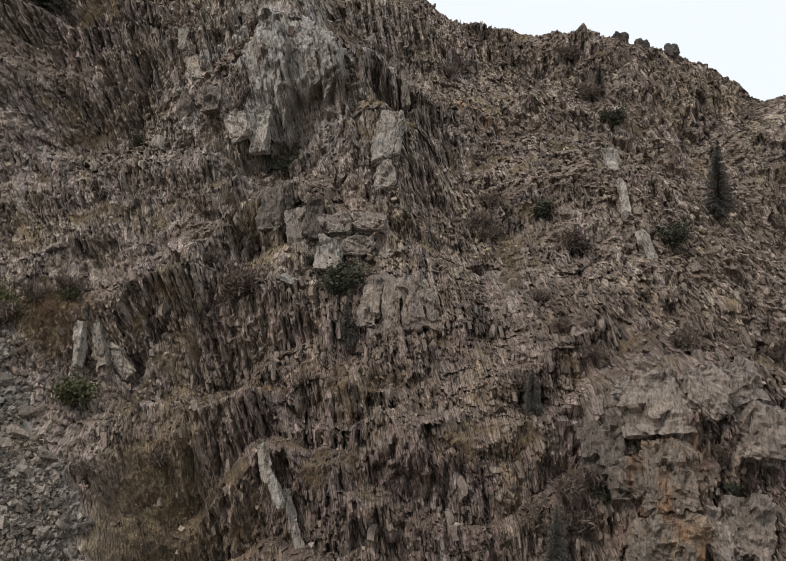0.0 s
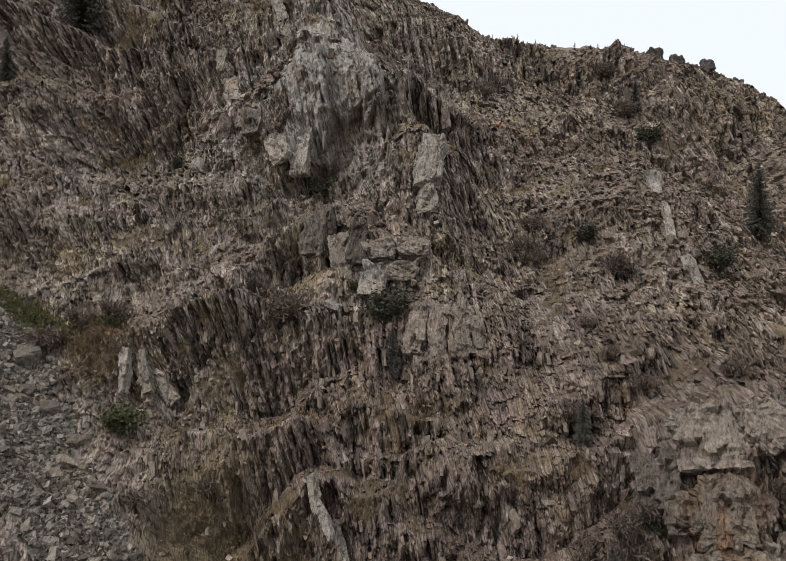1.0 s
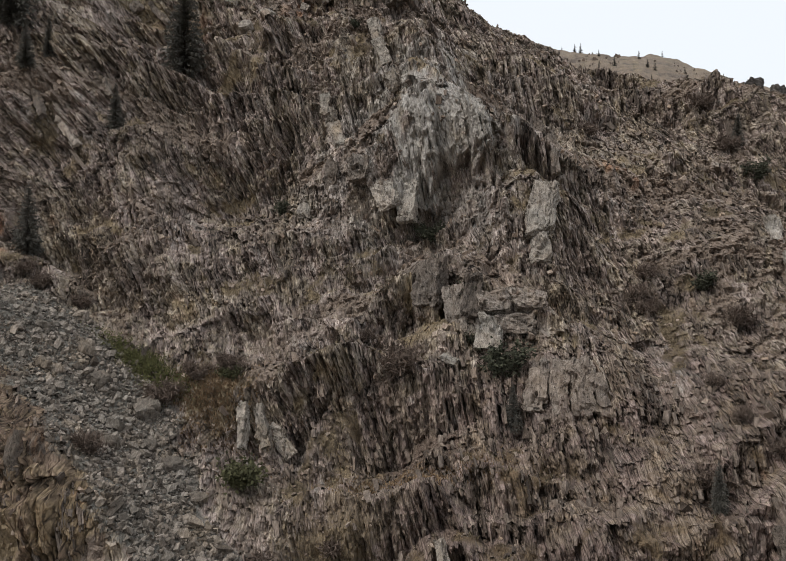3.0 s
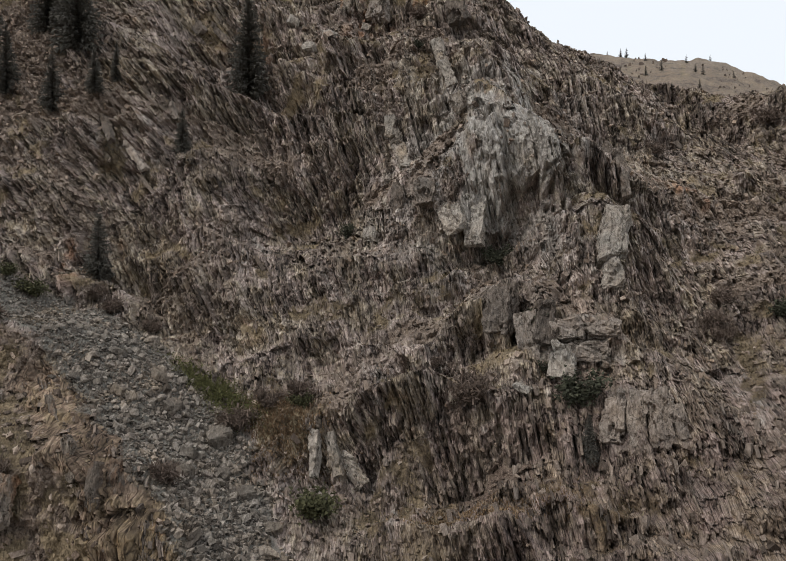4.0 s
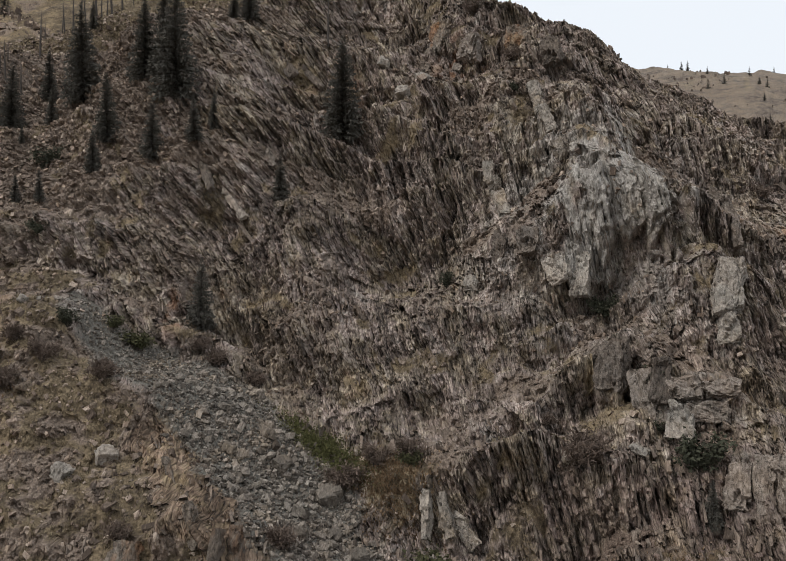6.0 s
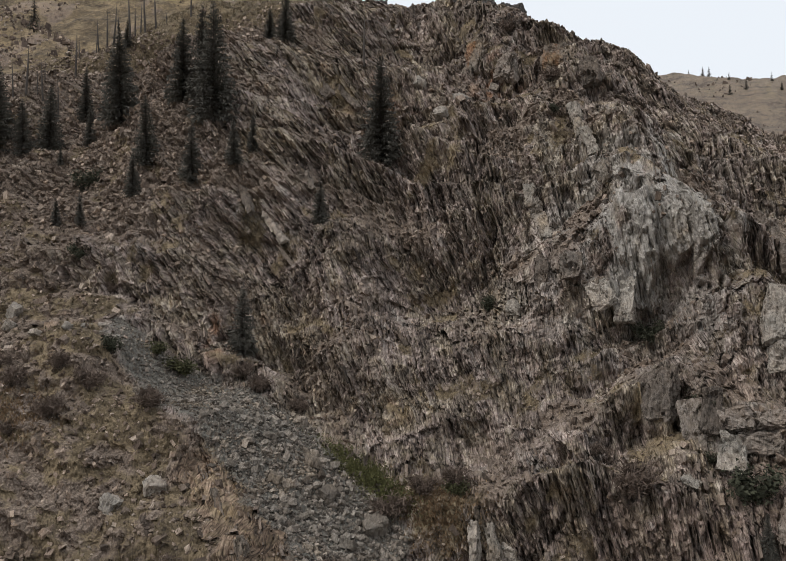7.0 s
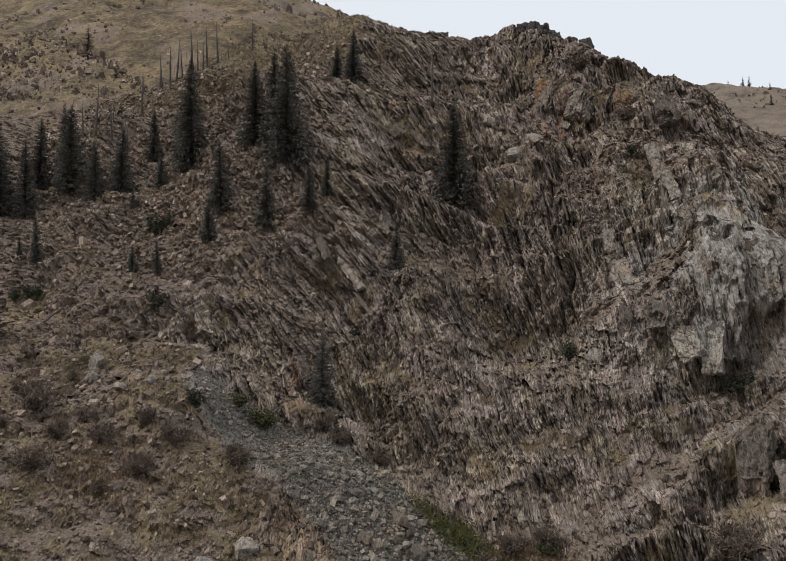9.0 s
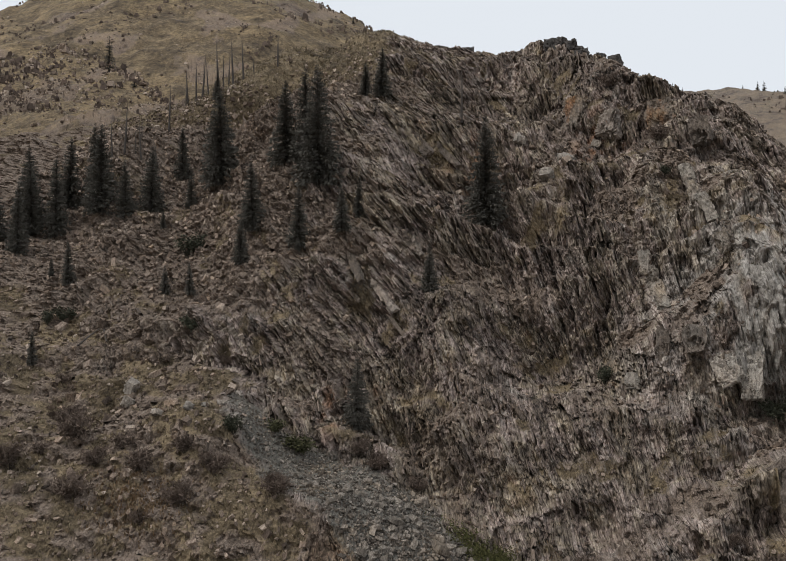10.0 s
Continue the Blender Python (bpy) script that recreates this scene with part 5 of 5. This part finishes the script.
def mat_of_green(cx, cs, count, seed):
    """A low green mat of creeping shrub beside the talus: many small leaves."""
    rng = np.random.default_rng(seed)
    a = rng.normal(0, 1, (count, 2))
    x = cx + 1.7 * a[:, 0]
    s = cs - 0.62 * (x - cx) + 0.85 * a[:, 1]
    P = surface(x, s)
    h = rng.uniform(0.1, 0.5, count)
    d = rng.normal(0, 1, (count, 3))
    d[:, 2] = np.abs(d[:, 2]) + 0.2
    d /= np.linalg.norm(d, axis=1, keepdims=True)
    e = np.cross(d, np.array([0.3, 0.8, 0.1]))
    e /= np.linalg.norm(e, axis=1, keepdims=True)
    c = P + np.array([0, -0.1, 1.0]) * h[:, None]
    V = np.stack([c - e * 0.05, c + e * 0.05, c + d * 0.16 + e * 0.02, c + d * 0.16 - e * 0.02], 1)
    return tagged(new("creeping_shrub", quad_mesh("creeping_shrub", V.reshape(-1, 3), np.arange(count * 4).reshape(-1, 4), MOSS_GREEN)), "low dark green creeping shrub at the cliff foot", "shrub", kind="stuff")


mat_of_green(-34.2, 76.6, 5000, 41)


def snag(x, s, h, seed, mat=None):
    """A dead standing trunk with a few broken side branches."""
    rng = random.Random(seed)
    root = new("dead_tree")
    root.location = place(x, s)
    bm = bmesh.new()
    bend = Vector((rng.uniform(-0.05, 0.05) * h, 0, 0))
    tube(bm, (0, 0, -0.3), bend + Vector((0, 0, 0.5 * h)), 0.022 * h + 0.02, 0.016 * h + 0.015)
    tube(bm, bend + Vector((0, 0, 0.5 * h)), bend * 1.6 + Vector((0, 0, h)), 0.016 * h + 0.015, 0.012)
    part("trunk", bm, mat or GREY_WOOD, root)
    bm = bmesh.new()
    for k in range(14):
        z = h * rng.uniform(0.25, 0.95)
        a, L = rng.uniform(0, 6.28), h * rng.uniform(0.03, 0.10)
        p = bend * (2 * z / h * 0.8) + Vector((0, 0, z))
        tube(bm, p, p + Vector((L * math.cos(a), L * math.sin(a), L * rng.uniform(-0.5, 0.4))), 0.02, 0.008, 4)
    tagged(part("dead_branches", bm, mat or GREY_WOOD, root), "short broken bare branches", kind="stuff")
    return tagged(root, "dead bare grey trunk standing on the slope", "dead tree", "dead trunks")


for k, (x, s, h) in enumerate(((-43.2, 135.6, 6.8), (-86.9, 152.0, 6.4), (-85.9, 152.6, 6.8), (-85.0, 153.5, 5.2), (-84.0, 154.5, 8.0), (-81.9, 156.0, 7.2), (-83.2, 154.8, 5.4), (-82.5, 155.4, 4.8), (-80.6, 157.2, 6.6), (-87.8, 151.2, 5.6), (-76.0, 161.0, 5.6), (-85.5, 127.1, 6.4), (-85.1, 138.4, 6.5),
                               (-89.3, 148.3, 3.0), (-86.7, 126.1, 4.6), (-84.3, 128.2, 3.0), (-79.3, 158.5, 2.6), (-84.7, 131.4, 2.6), (-88.0, 150.6, 3.6), (-83.6, 127.4, 5.0), (-81.8, 126.6, 4.2))):
    snag(x, s, h, 300 + k)


def log(a, b, r, seed):
    p, q = place(*a) + Vector((0, -0.1, r)), place(*b) + Vector((0, -0.1, r))
    bm = bmesh.new()
    mid = p.lerp(q, 0.5) + Vector((0, 0, 0.05))
    tube(bm, Vector((0, 0, 0)), mid - p, r, r * 0.85, 7)
    tube(bm, mid - p, q - p, r * 0.85, r * 0.6, 7)
    me = bpy.data.meshes.new("fallen_log")
    bm.to_mesh(me)
    bm.free()
    me.materials.append(GREY_WOOD)
    ob = new("fallen_log", me)
    ob.location = p
    return tagged(ob, "weathered fallen trunk lying on the slope", "log", "fallen logs")


log((-75.2, 91.3), (-74.4, 94.4), 0.10, 1)
log((-73.9, 94.3), (-72.8, 92.3), 0.10, 2)


# ---- the far hills' shrubs and trees ----
def far_scrub(count, seed):
    """Specks of scrub and rock over the far hillsides, too small to tell apart."""
    rng = np.random.default_rng(seed)
    az, dist = rng.uniform(-0.75, 0.30, count), 190 * np.exp(rng.uniform(0, 1.65, count))
    x, y = -12 + dist * np.sin(az), dist * np.cos(az)
    keep = fractal(x / 45, y / 45, 170, 4) > 0.0
    x, y = x[keep], y[keep]
    z = distance_hills(x, y)
    N, B = len(x), 3
    size = rng.lognormal(-0.95, 0.6, N) * (0.6 + 0.0018 * np.hypot(x, y))
    V = np.empty((N, B, 4, 3))
    for b in range(B):
        a = rng.uniform(0, 6.28, N)
        e = np.stack([np.cos(a), np.sin(a), np.zeros(N)], -1)
        c = np.stack([x, y, z - 0.1], -1) + rng.normal(0, 0.3, (N, 3)) * size[:, None]
        up = np.array([0, 0, 1.0]) * (size * rng.uniform(0.6, 1.3, N))[:, None]
        V[:, b, 0], V[:, b, 1] = c - e * (0.6 * size)[:, None], c + e * (0.6 * size)[:, None]
        V[:, b, 2], V[:, b, 3] = c + e * (0.3 * size)[:, None] + up, c - e * (0.4 * size)[:, None] + up * 0.8
    ob = new("far_scrub", quad_mesh("far_scrub", V.reshape(-1, 3), np.arange(N * B * 4).reshape(-1, 4), BROWN_TWIGS))
    return tagged(ob, "dark scrub scattered over far grassy hills", "scrub", kind="stuff")


far_scrub(24000, 51)


def far_stones(count, seed, x_range=(-270, -85), y_range=(105, 330), size=0.36):
    """Broken rock over the shoulder behind the crest."""
    rng = np.random.default_rng(seed)
    x, y = rng.uniform(*x_range, count), rng.uniform(*y_range, count)
    keep = rng.random(count) < 0.08 + 0.92 * rocky_hill(x, y)
    x, y = x[keep], y[keep]
    N = len(x)
    P = np.stack([x, y, distance_hills(x, y)], -1)
    k = rng.lognormal(0, 0.5, N) * size
    V = rng.normal(0, 0.22, (N, 8, 3))
    for i, (a, b, c) in enumerate(((-1, -1, -1), (1, -1, -1), (1, 1, -1), (-1, 1, -1), (-1, -1, 1), (1, -1, 1), (1, 1, 1), (-1, 1, 1))):
        V[:, i] += np.array([a * 0.6, b * 0.5, c * 0.5])
    V = P[:, None] + V * k[:, None, None]
    Q = np.array([[4, 5, 6, 7], [0, 1, 5, 4], [1, 2, 6, 5], [2, 3, 7, 6], [3, 0, 4, 7]])[None] + np.arange(N)[:, None, None] * 8
    ob = new("far_stones", quad_mesh("far_stones", V.reshape(-1, 3), Q.reshape(-1, 4), RUBBLE))
    ob.parent = ground
    return tagged(ob, "broken rock on the far shoulder", kind="stuff")


far_stones(15000, 52, size=0.26)
far_stones(9000, 53, (-430, -20), (255, 540), 0.5)
